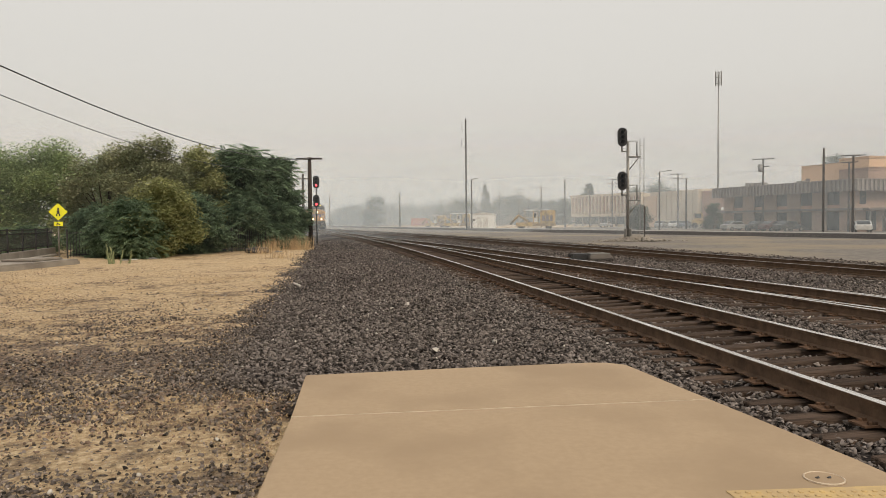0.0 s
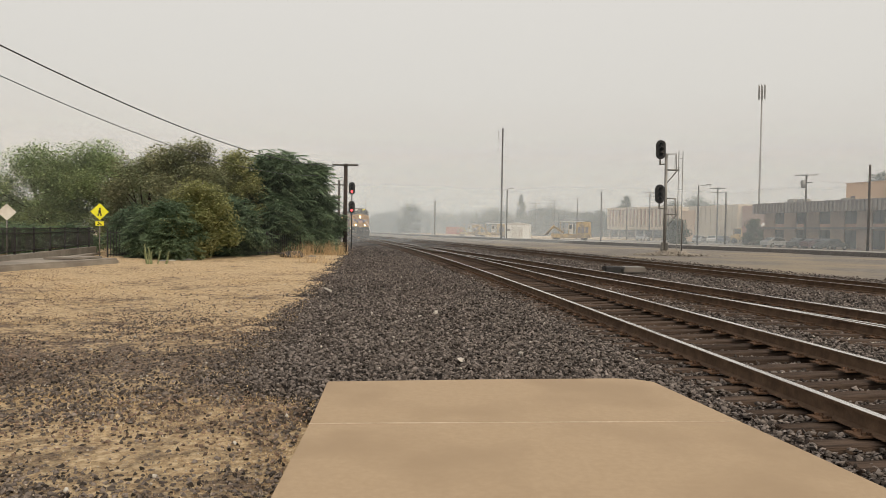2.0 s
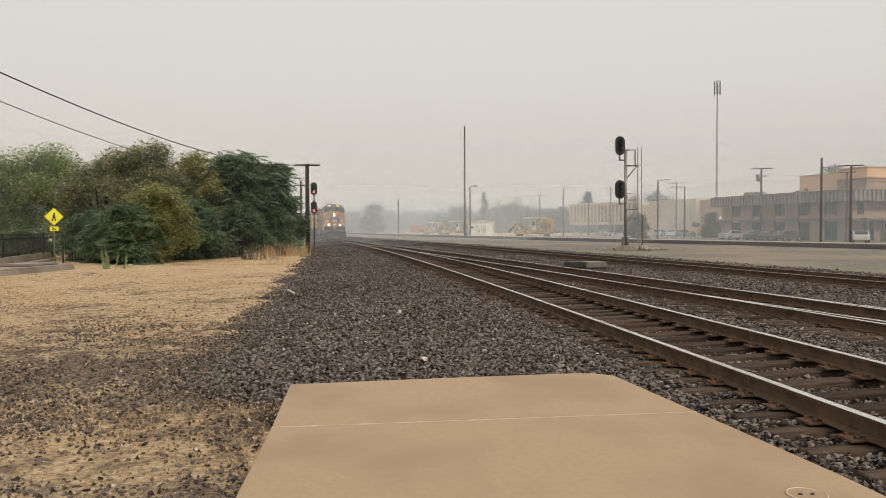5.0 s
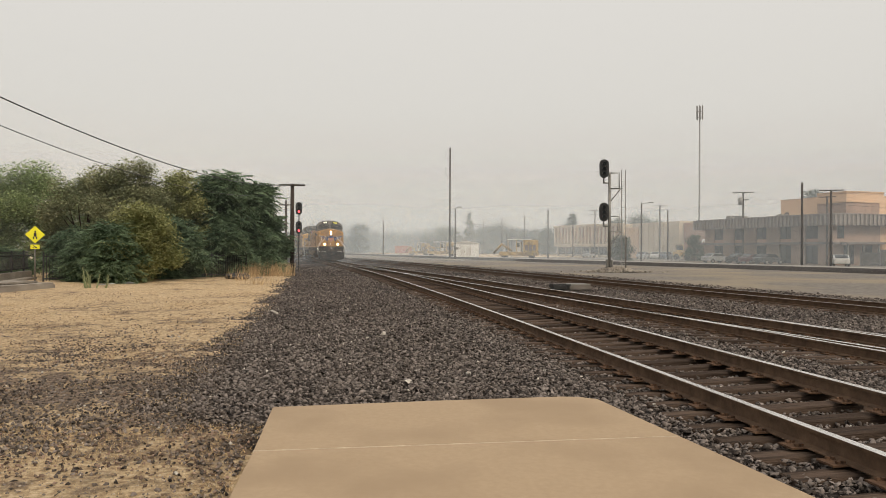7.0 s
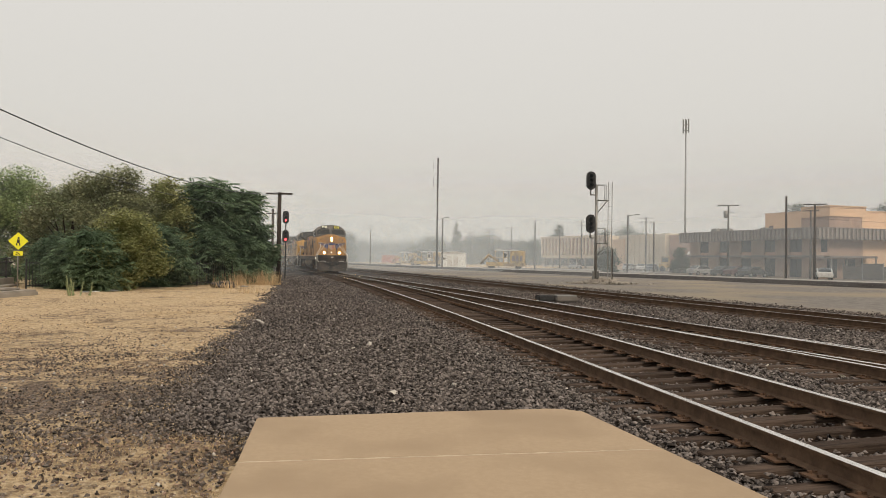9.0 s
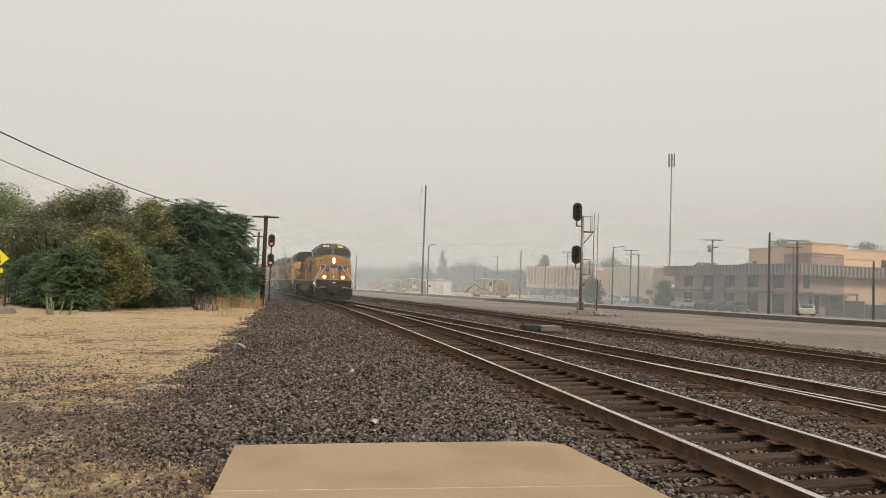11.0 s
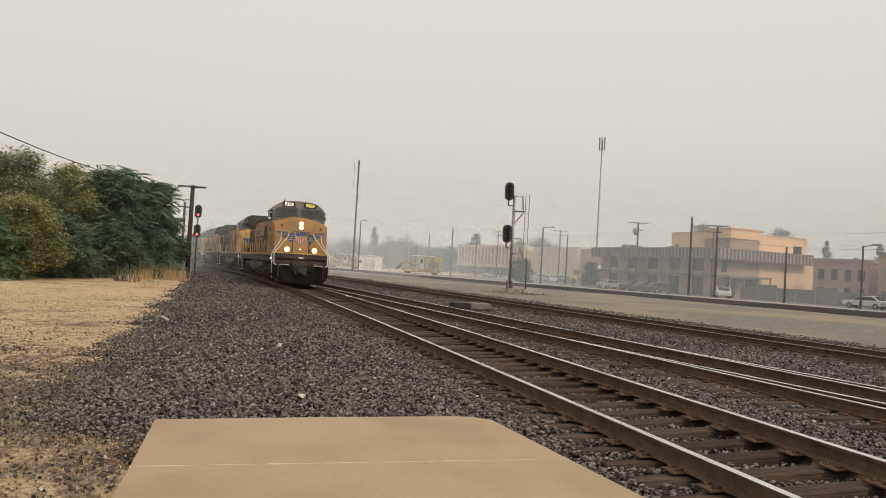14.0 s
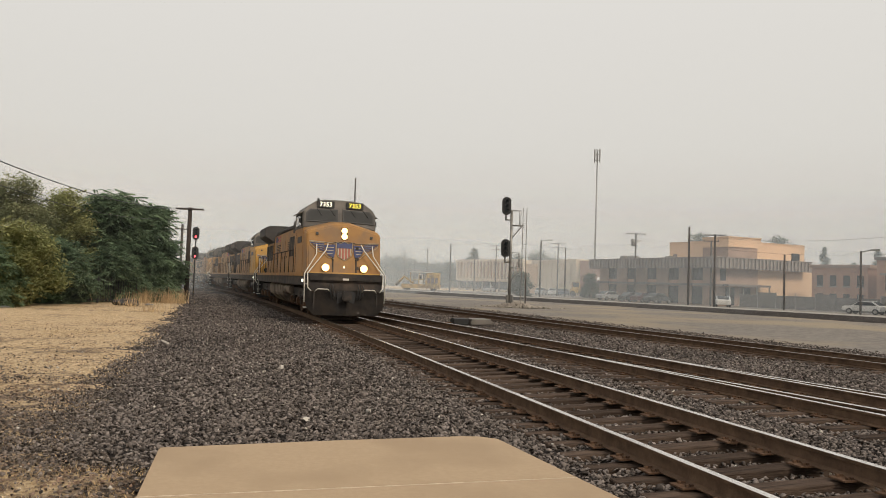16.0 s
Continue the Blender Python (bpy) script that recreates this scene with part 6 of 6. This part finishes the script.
def build_right_building():
    """A lower brick building with small upper windows, then a second one, behind a dark fence."""
    ax, ay = spray(35.6, 110)
    b = thing("brick_building", "dusty brick building with small dark windows", "building", m=pose(ax, ay, LOT_Z - 0.01, 0, 0, -58))
    boxpart("wall", (0, 6.9, 0.2, 8, 0, 5.6), M["brick2"], b)
    boxpart("parapet", (-0.2, 7.2, -0.1, 8, 5.6, 6.0), M["brick"], b)
    for k in range(4):
        x = 0.7 + k * 1.65
        for z0, z1 in ((3.2, 4.6), (0.9, 2.2)):
            w = boxpart("window", (x, x + 0.75, 0.08, 0.19, z0, z1), M["window"], b)
            boxpart("sill", (x - 0.1, x + 0.85, -0.02, 0.19, z0 - 0.15, z0), M["grey_concrete"], w)
    cx, cy = spray(39.5, 103)
    c = thing("brick_building", "tan block building with rooftop vents", "building", m=pose(cx, cy, LOT_Z - 0.01, 0, 0, -58))
    boxpart("wall", (0, 22, 0.2, 14, 0, 6.4), M["brick2"], c)
    boxpart("parapet", (-0.2, 22.2, -0.1, 14, 6.4, 6.8), M["fascia"], c)
    for k in range(4):
        x = 1.0 + k * 5
        w = boxpart("window", (x, x + 2.6, 0.08, 0.19, 2.8, 4.6), M["window"], c)
        boxpart("awning", (x - 0.3, x + 2.9, -0.9, 0.07, 4.6, 4.8), M["galv"], w)
    for k in range(3):
        boxpart("roof_vent", (2 + k * 6, 3.2 + k * 6, 3, 4.2, 6.8, 7.8), M["fascia"], c)
    fx, fy = spray(31.0, 106)
    f = thing("yard_fence", "dark screened yard fence", "fence", m=pose(fx, fy, LOT_Z - 0.01, 0, 0, -62))
    for k in range(14):
        boxpart("fence_panel", (k * 2.5 + 0.04, k * 2.5 + 2.42, 0.02, 0.07, 0.05, 1.7 + 0.35 * (k % 3 == 1) - 0.3 * (k > 8)), M["fence_screen"], f)
        boxpart("post", (k * 2.5 - 0.04, k * 2.5 + 0.04, 0, 0.08, 0, 2.1), M["galv"], f)


build_right_building()


def build_car(label, az, d, heading, paint):
    """A parked car: body with cabin, glass and wheels."""
    x, y = spray(az, d)
    base = lot_z(x, y) - 0.01
    car = thing("parked_car", label, "car", m=pose(x, y, base + 0.004, 0, 0, heading))
    bm = bmesh.new()
    prism(bm, [(-2.2, 0.35), (2.2, 0.35), (2.25, 0.7), (2.0, 0.88), (1.1, 0.95), (0.45, 1.42), (-1.0, 1.45), (-1.75, 0.98), (-2.2, 0.9)], 1.7)
    soften(bm, 0.08)
    body = part("body", bm, paint, car)
    for s in (-1, 1):
        bm = bmesh.new()
        prism(bm, [(0.95, 0.97), (0.42, 1.34), (-0.95, 1.37), (-1.5, 0.99)], 0.02, pose(0, s * 0.852, 0))
        part("side_glass", bm, M["window"], body)
        for x0 in (-1.35, 1.38):
            bm = bmesh.new()
            rod(bm, (x0, s * 0.68, 0.32), (x0, s * 0.87, 0.32), 0.32, n=18)
            wheel = part("wheel", bm, M["rubber"], car)
            bm = bmesh.new()
            rod(bm, (x0, s * 0.865, 0.32), (x0, s * 0.885, 0.32), 0.19, n=14)
            part("rim", bm, M["galv"], wheel)
        e0, e1 = ((1.06, 0.98), (0.50, 1.385)) if s > 0 else ((-1.09, 1.395), (-1.70, 1.01))
        bm = bmesh.new()
        prism(bm, [e0, e1, (e1[0] + 0.02, e1[1] + 0.03), (e0[0] + 0.02, e0[1] + 0.03)] if s > 0 else [e0, e1, (e1[0] - 0.02, e1[1] + 0.03), (e0[0] - 0.02, e0[1] + 0.03)], 1.36)
        part("windshield" if s > 0 else "rear_window", bm, M["window"], body)
        boxpart("lamp", (2.1, 2.2, s * 0.6 - 0.15, s * 0.6 + 0.15, 0.62, 0.75), M["white"], body)
    return car


PAINTS = {c: mat("car_" + c, v, 0.35, 0.2) for c, v in (("dark", (0.05, 0.05, 0.055)), ("maroon", (0.10, 0.03, 0.035)), ("silver", (0.4, 0.4, 0.4)), ("pale", (0.7, 0.69, 0.67)), ("blue", (0.07, 0.09, 0.13)))}
for az, d, hd, c, lab in ((21.8, 117, 20, "silver", "silver parked car before the office building"), (23.5, 112, 22, "dark", "dark parked car before the office building"),
                          (24.4, 110, 20, "maroon", "maroon parked car before the office building"), (25.3, 108.5, 25, "dark", "dark parked car beside a maroon one"),
                          (29.8, 99.5, 66, "pale", "white parked car by the utility pole"), (38.9, 94, 118, "pale", "white car on the far road"),
                          (41.2, 92, 118, "silver", "silver car on the far road"),
                          (12.6, 172, 60, "silver", "silver parked car before the cream building"), (16.6, 158, 60, "silver", "grey parked car by the warehouse"),
                          (17.6, 156, 60, "pale", "pale parked car by the warehouse"), (18.3, 154, 60, "blue", "blue parked car by the warehouse")):
    build_car(lab, az, d, hd, PAINTS[c])


def build_pole(name, label, az, d, el_top, radius, arms=(), lamp=0.0, material="pole"):
    """A pole whose top stands el_top degrees over the eye's level."""
    x, y = spray(az, d)
    base = lot_z(x, y) - 0.01 if x > bank_x(y) + 1.5 else YARD_Z
    top = 1.5 + d * math.tan(radians(el_top)) - base
    pole = build_t_pole(name, label, x, y, base, top, radius, arms, heading=-az, insulators=d < 140)
    if lamp:
        bm = bmesh.new()
        rod(bm, (0, 0, top - 0.1), (lamp, 0, top + 0.1), 0.05)
        quad_box(bm, lamp - 0.1, lamp + 0.7, -0.15, 0.15, top + 0.03, top + 0.2)
        part("lamp_arm", bm, M["galv"], pole)
    return pole


build_pole("radio_mast", "tall slim dark mast with side antennas", 1.88, 118, 7.85, 0.15)
mx, my = spray(1.88, 118)
for z in (15.0, 12.2):
    an = thing("antenna", "thin side antenna on the tall mast", "antenna", m=pose(mx, my, z + 1.0))
    bm = bmesh.new()
    pipe(bm, [(0, 0, 0), (-0.7, 0, 0), (-0.7, 0, 1.4)], 0.03)
    part("antenna_arm", bm, M["pole"], an)
build_pole("lamp_pole", "slim dark pole beside the white cabinet", 2.3, 117, 3.2, 0.11, lamp=0.4)
for az, d, el, r, arms, lamp, lab in (
        (23.62, 118, 4.2, 0.16, ((0.1, 1.5), (1.2, 0.8)), 0, "wooden utility pole with two cross-arms and a transformer"),
        (29.25, 98, 4.2, 0.14, ((0.1, 1.3),), 0, "wooden utility pole before the office building"),
        (29.0, 106, 3.75, 0.13, ((0.1, 1.0),), 0, "slim wooden pole before the office building"),
        (27.45, 88, 4.75, 0.13, (), 0, "tall bare dark pole at the roadside"),
        (33.9, 98, 2.8, 0.13, (), 0, "short dark pole by the yard fence"),
        (38.6, 86, 3.1, 0.11, (), 0.9, "grey lamp pole on the road"),
        (16.5, 125, 3.5, 0.14, (), 1.2, "tall lamp pole by the warehouse"),
        (17.83, 150, 3.35, 0.15, ((0.2, 1.5), (1.0, 1.2)), 0, "utility pole before the warehouse"),
        (18.4, 140, 3.0, 0.14, (), 0, "bare pole before the warehouse"),
        (13.06, 175, 3.05, 0.15, ((0.2, 1.5), (1.1, 1.2)), 0, "utility pole before the cream building"),
        (11.4, 180, 2.3, 0.12, (), 0, "bare pole before the cream building"),
        (9.5, 145, 3.0, 0.15, (), 1.2, "tall lamp pole in the yard"),
        (7.7, 190, 2.55, 0.15, ((0.2, 1.5),), 0, "far utility pole behind the machines"),
        (5.94, 200, 2.4, 0.16, ((0.2, 1.5), (1.0, 1.5), (1.8, 1.5)), 0, "far utility pole with three arms"),
        (6.72, 185, 1.6, 0.14, (), 0, "far bare wooden pole"), (6.3, 190, 1.35, 0.12, (), 0, "far short bare pole"),
        (4.51, 240, 2.15, 0.15, ((0.2, 1.5),), 0, "faint utility pole in the smoke"),
        (-3.3, 170, 2.2, 0.17, (), 0, "bare dark pole far along the tracks"),
        (-0.05, 260, 1.55, 0.15, ((0.2, 1.4),), 0, "faint utility pole in the smoke"),
        (-8.7, 210, 2.2, 0.15, (), 0, "thin bare pole beside the far tracks")):
    build_pole("utility_pole" if not lamp else "lamp_pole", lab, az, d, el, r, arms, lamp)
for p, q in (((23.62, 118, 8.6), (16.0, 175, 10.5)), ((23.62, 118, 9.6), (29.25, 98, 8.3)), ((29.25, 98, 8.3), (44.0, 80, 7.8)), ((29.25, 98, 7.0), (44.0, 80, 6.0))):
    wire("power_line", "thin overhead line between the yard poles", (*spray(*p[:2]), p[2]), (*spray(*q[:2]), q[2]), 0.7, 0.014)
ux, uy = spray(23.62, 118)
tr = thing("transformer", "grey can transformer hung on the wooden pole", "transformer", m=pose(ux - 0.45, uy, 8.2))
bm = bmesh.new()
rod(bm, (0, -0.1, 0), (0, -0.1, 1.1), 0.3, n=14)
part("can", bm, M["galv"], tr)


def build_cell_tower():
    x, y = spray(20.62, 190)
    t = thing("cell_tower", "tall pale monopole with antenna panels at its top", "tower", m=pose(x, y, LOT_Z))
    h = 37.4
    bm = bmesh.new()
    rod(bm, (0, 0, 0), (0, 0, h - 1), 0.25, 0.14, 14)
    part("mast", bm, M["galv"], t)
    for k in range(6):
        a = 2 * math.pi * k / 6
        c, s = math.cos(a), math.sin(a)
        bm = bmesh.new()
        rod(bm, (0, 0, h - 3), (0.75 * c, 0.75 * s, h - 3), 0.05)
        rod(bm, (0, 0, h - 1.6), (0.75 * c, 0.75 * s, h - 1.6), 0.05)
        quad_box(bm, -0.07, 0.07, -0.09, 0.09, h - 3.6, h - 0.2, pose(0.75 * c, 0.75 * s, 0, 0, 0, math.degrees(a)))
        part("antenna_panel", bm, M["galv"], t)


build_cell_tower()


def build_cabinet():
    x, y = spray(3.12, 118)
    c = thing("equipment_cabinet", "white metal equipment shelter with double doors", "cabinet", m=pose(x, y, YARD_Z, 0, 0, -10))
    boxpart("body", (-1.95, 1.95, 0, 2.4, 0, 2.5), M["shelter"], c, bevel=0.03)
    bm = bmesh.new()
    prism(bm, [(-2.05, 2.5), (2.05, 2.5), (2.05, 2.6), (0, 2.9), (-2.05, 2.6)], 2.6, pose(0, 1.2, 0))
    part("roof", bm, M["white"], c)
    for x0 in (-0.9, 0.05):
        d = boxpart("door", (x0, x0 + 0.85, -0.03, -0.002, 0.15, 2.1), M["white"], c)
        boxpart("handle", (x0 + 0.7, x0 + 0.76, -0.07, -0.03, 1.0, 1.2), M["black"], d)
    boxpart("vent", (-1.55, -1.15, -0.03, -0.002, 1.5, 1.85), M["fascia"], c)


build_cabinet()


def build_machine(label, az, d, heading, s=1.0):
    """A yellow track machine with a canopy and a raised boom."""
    x, y = spray(az, d)
    base = YARD_Z if x < bank_x(y) else lot_z(x, y) - 0.01
    m = thing("track_machine", label, "track machine", m=pose(x, y, base, 0, 0, heading))
    boxpart("chassis", (-3.5 * s, 4.5 * s, -1.1, 1.1, 0.5, 1.2), M["machine"], m, bevel=0.05)
    boxpart("engine_cover", (1.8 * s, 4.4 * s, -1.0, 1.0, 1.21, 3.3), M["machine"], m, bevel=0.08)
    for px in (2.0, 2.8, 3.6):
        boxpart("side_panel", (px * s, (px + 0.6) * s, -1.03, -1.002, 1.4, 2.4), M["fascia"], m)
    boxpart("step_rail", (-3.4 * s, 1.7 * s, -1.14, -1.10, 2.0, 2.06), M["machine"], m)
    boxpart("roof", (-1.8 * s, 3.0 * s, -1.15, 1.15, 3.3, 3.45), M["white"], m)
    for px in (-1.6, 0.2, 1.7):
        boxpart("canopy_post", (px * s - 0.06, px * s + 0.06, -1.05, -0.95, 1.2, 3.3), M["machine"], m)
    mc = boxpart("cab", (0.0, 1.0 * s, -0.9, 0.9, 1.21, 3.0), M["white"], m)
    boxpart("cab_window", (0.2, 0.8 * s, -0.93, -0.902, 2.0, 2.8), M["window"], mc)
    bm = bmesh.new()
    pipe(bm, [(-1.2 * s, 0, 1.4), (-3.2 * s, 0, 2.5), (-5.0 * s, 0, 0.9)], 0.25, 6)
    part("boom", bm, M["machine"], m)
    for px in (-2.6, 3.2):
        bm = bmesh.new()
        rod(bm, (px * s, -1.0, 0.42), (px * s, 1.0, 0.42), 0.42, n=16)
        part("wheel", bm, M["loco_dark"], m)


build_machine("yellow track machine with a canopy and a boom", 7.1, 132, -18, 0.85)
build_machine("yellow track machine beside the white shelter", 1.2, 175, -15, 0.9)
build_machine("small yellow track machine in the far yard", -0.6, 200, -15, 0.7)


def build_excavator():
    x, y = spray(19.4, 152)
    e = thing("excavator", "yellow backhoe with a raised pale arm", "excavator", m=pose(x, y, lot_z(x, y) - 0.01, 0, 0, -20))
    boxpart("body", (-1.6, 1.4, -1, 1, 0.7, 1.6), M["machine"], e, bevel=0.08)
    cab = boxpart("cab", (-1.2, 0.4, -0.8, 0.8, 1.61, 3.0), M["machine"], e, bevel=0.08)
    boxpart("cab_window", (-1.0, 0.2, -0.83, -0.8, 1.9, 2.8), M["window"], cab)
    bm = bmesh.new()
    pipe(bm, [(1.2, 0, 1.2), (3.0, 0, 2.6), (4.2, 0, 4.0)], 0.18, 6)
    pipe(bm, [(4.2, 0, 4.0), (4.7, 0, 0.8)], 0.14, 6)
    part("arm", bm, M["white"], e)
    boxpart("bucket", (4.3, 5.2, -0.4, 0.4, 0.05, 0.7), M["machine"], e, bevel=0.05)
    for px in (-1.0, 1.0):
        bm = bmesh.new()
        rod(bm, (px, -1.05, 0.55), (px, 1.05, 0.55), 0.55, n=18)
        part("wheel", bm, M["rubber"], e)


build_excavator()
for az, d, w, h in ((-1.75, 262, 6.0, 2.6),):
    x, y = spray(az, d)
    boxpart_ob = thing("red_container", "faded red freight container in the far yard", "container", m=pose(x, y, YARD_Z, 0, 0, 4))
    boxpart("container_body", (-w / 2, w / 2, 0, 2.4, 0, h), M["dull_red"], boxpart_ob, bevel=0.04)
    for k in range(int(w / 0.6)):
        boxpart("rib", (-w / 2 + k * 0.6, -w / 2 + k * 0.6 + 0.25, -0.05, -0.001, 0.1, h - 0.1), M["dull_red"], boxpart_ob)


# ---- far trees, sheets for smoke haze ----
for i, (az, d, h, w, shape) in enumerate((
        (-6.6, 320, 9, 7, ""), (-5.2, 310, 12, 6, ""), (-4.2, 320, 9, 6, ""), (-7.9, 330, 8, 6, ""), (1.0, 310, 10.5, 8, ""), (-0.6, 320, 9, 8, ""), (3.38, 262, 15.5, 3.6, "cone"), (2.2, 270, 9, 7, ""),
        (4.6, 262, 10, 7, ""), (5.8, 264, 10.5, 7, ""), (7.0, 258, 9, 6, ""), (8.2, 255, 8.5, 6, ""), (9.4, 250, 8.5, 6, ""), (11.3, 248, 15, 6, "cone"), (16.6, 230, 13, 7, ""), (14.6, 245, 12, 5, ""), (14.95, 124, 4.3, 2.6, "bush"),
        (20.3, 138, 4.6, 2.2, "bush"), (28.1, 232, 20.6, 5.2, ""), (33.6, 226, 18.8, 6.6, ""), (36.4, 236, 16.6, 4.2, "cone"), (39.6, 236, 16.6, 4.0, "cone"), (38.2, 215, 11.5, 2.0, "cone"), (-2.2, 330, 9, 9, ""), (23.0, 200, 8, 6, ""))):
    x, y = spray(az, d)
    build_tree({"": "hazy dark tree far behind the yard", "cone": "hazy pointed conifer far behind the yard", "bush": "rounded dark bush by the far lots"}[shape], x, y, YARD_Z - 0.02 if x < bank_x(y) else lot_z(x, y) - 0.02, h, w, "leaf_far", 5600, 0.62 if d > 140 else 0.26, clumps=44 if shape == "cone" else 30, seed=40 + i, low=0.04, cone=shape == "cone")


def build_haze_sheets():
    """Sheets added to imitate the haze of wildfire smoke, each a tall open ring standing in the distance."""
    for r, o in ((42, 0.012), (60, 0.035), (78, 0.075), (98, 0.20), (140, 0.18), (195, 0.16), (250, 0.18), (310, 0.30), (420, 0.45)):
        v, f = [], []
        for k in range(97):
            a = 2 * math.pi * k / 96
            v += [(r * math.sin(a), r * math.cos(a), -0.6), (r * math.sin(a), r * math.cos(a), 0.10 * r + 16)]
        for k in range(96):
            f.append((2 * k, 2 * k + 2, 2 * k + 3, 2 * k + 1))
        tagged(raw("backdrop_smoke", v, f, haze("haze_film", o, 0.10 * r + 14)), "thin translucent sheet standing in for smoke haze over the yard", kind="structure")


build_haze_sheets()


# ---- small things by the track ----
def build_small():
    sm = thing("switch_machine", "low grey switch machine on long ties beside the track", "switch machine", m=pose(6.0, 30.0, -0.2, 0, 0, 12))
    boxpart("case", (-0.2, 0.75, -0.4, 0.4, 0.03, 0.24), M["loco_grey"], sm, bevel=0.04)
    boxpart("motor", (-0.9, -0.25, -0.25, 0.25, 0.03, 0.28), M["black"], sm, bevel=0.04)
    boxpart("lid", (-0.15, 0.7, -0.35, 0.35, 0.245, 0.28), M["galv"], sm)
    bm = bmesh.new()
    rod(bm, (-0.9, 0, 0.1), (-1.9, 0, 0.1), 0.03)
    part("throw_rod", bm, M["plate"], sm)
    for x, y, s in ((-0.81, 14.4, 0.055), (5.9, 11.9, 0.045), (6.55, 10.85, 0.05), (-0.2, 9.3, 0.05), (0.6, 9.9, 0.04)):
        p = np.array([[x, y, float(ballast_z(x, y)) + 0.02]])
        tagged(many("pale_stone", OCTA_V, OCTA_F, p, spins(1), [[s * 1.3, s, s * 0.6]], M["pale_stone"], 0.2), "single pale stone lying on the dark ballast", "stone", "pale stones")
    st = thing("stick", "pale broken stick lying on the ballast", "stick", m=pose(-4.12, 20.1, -0.26, 0, 0, 118))
    bm = bmesh.new()
    rod(bm, (-0.3, 0, 0), (0.3, 0, 0.03), 0.03, 0.02, 6)
    part("stick_body", bm, M["pale_stone"], st)
    n = 60
    x = RNG.uniform(-1.4, 0.9, n)
    p = np.stack([x, 7.42 + 0.18 * (x + 1.4) + RNG.uniform(0.02, 0.25, n), np.full(n, -0.2)], 1)
    tagged(many("terracotta_chips", OCTA_V, OCTA_F, p, spins(n), RNG.uniform(0.012, 0.035, (n, 1)), M["rust_bit"], 0.3), "reddish chips and dry leaves along the platform edge", "debris", kind="stuff")
    bx, by = spray(-14.2, 44)
    bag = thing("rubbish_bag", "dark crumpled rubbish bag under the bushes", "bag", m=pose(bx, by, LEFT_Z))
    bm = bmesh.new()
    bmesh.ops.create_icosphere(bm, subdivisions=3, radius=0.5)
    for v in bm.verts:
        v.co *= 1 + 0.35 * noise.noise(v.co * 3)
        v.co.x *= 1.5
        v.co.z = max(0, v.co.z * 0.5 + 0.12)
    part("bag_body", bm, M["black"], bag)


build_small()


def build_litter():
    """Pale scraps at the foot of the bushes."""
    for az, d, s, colour in ((-23.6, 38.5, 0.15, "galv"), (-22.9, 39, 0.12, "white"), (-21.9, 39.5, 0.22, "galv"), (-12.8, 44.5, 0.25, "galv")):
        x, y = spray(az, d)
        sc = thing("scrap", "pale flattened scrap lying under the bushes", "litter", "scraps under the bushes", m=pose(x, y, LEFT_Z + 0.02, 0, 0, az * 7))
        bm = bmesh.new()
        bmesh.ops.create_icosphere(bm, subdivisions=2, radius=s)
        for v in bm.verts:
            v.co *= 1 + 0.3 * noise.noise(v.co * 5)
            v.co.x *= 1.5
            v.co.z = max(0, v.co.z * 0.35)
        part("scrap_body", bm, M[colour], sc)


build_litter()


def motions():
    """The train rolls along the main track, slowing a little; its wheels turn."""
    times = [i * 0.5 for i in range(33)]
    for k, ob in enumerate(LOCOS):
        back = k in (2, 4)
        mids = 11.1 + 22.4 * k
        flip = pose(0, 0, 0, 0, 0, 180) if back else pose(0, 0, 0)
        walk(ob, [(t, ride(front(t) + mids, 6.9) @ flip) for t in times])
        wheels = sorted((c for c in ob.children if c.name.split(".")[0] == "wheelset"), key=lambda c: -c.matrix_basis.translation.x)
        turn = math.degrees(1 / 0.535) * (-1 if back else 1)
        for w in wheels:
            x = w.matrix_basis.translation.x
            walk(w, [(i * 0.1, pose(x, 0, 0.535, 0, (turn * (front(0) - front(i * 0.1))) % 360, 0)) for i in range(161)])
    for k, ob in enumerate(FREIGHT):
        walk(ob, [(t, ride(front(t) + 22.4 * 5 + 9.5 + 18.6 * k, 6.0)) for t in times])


motions()
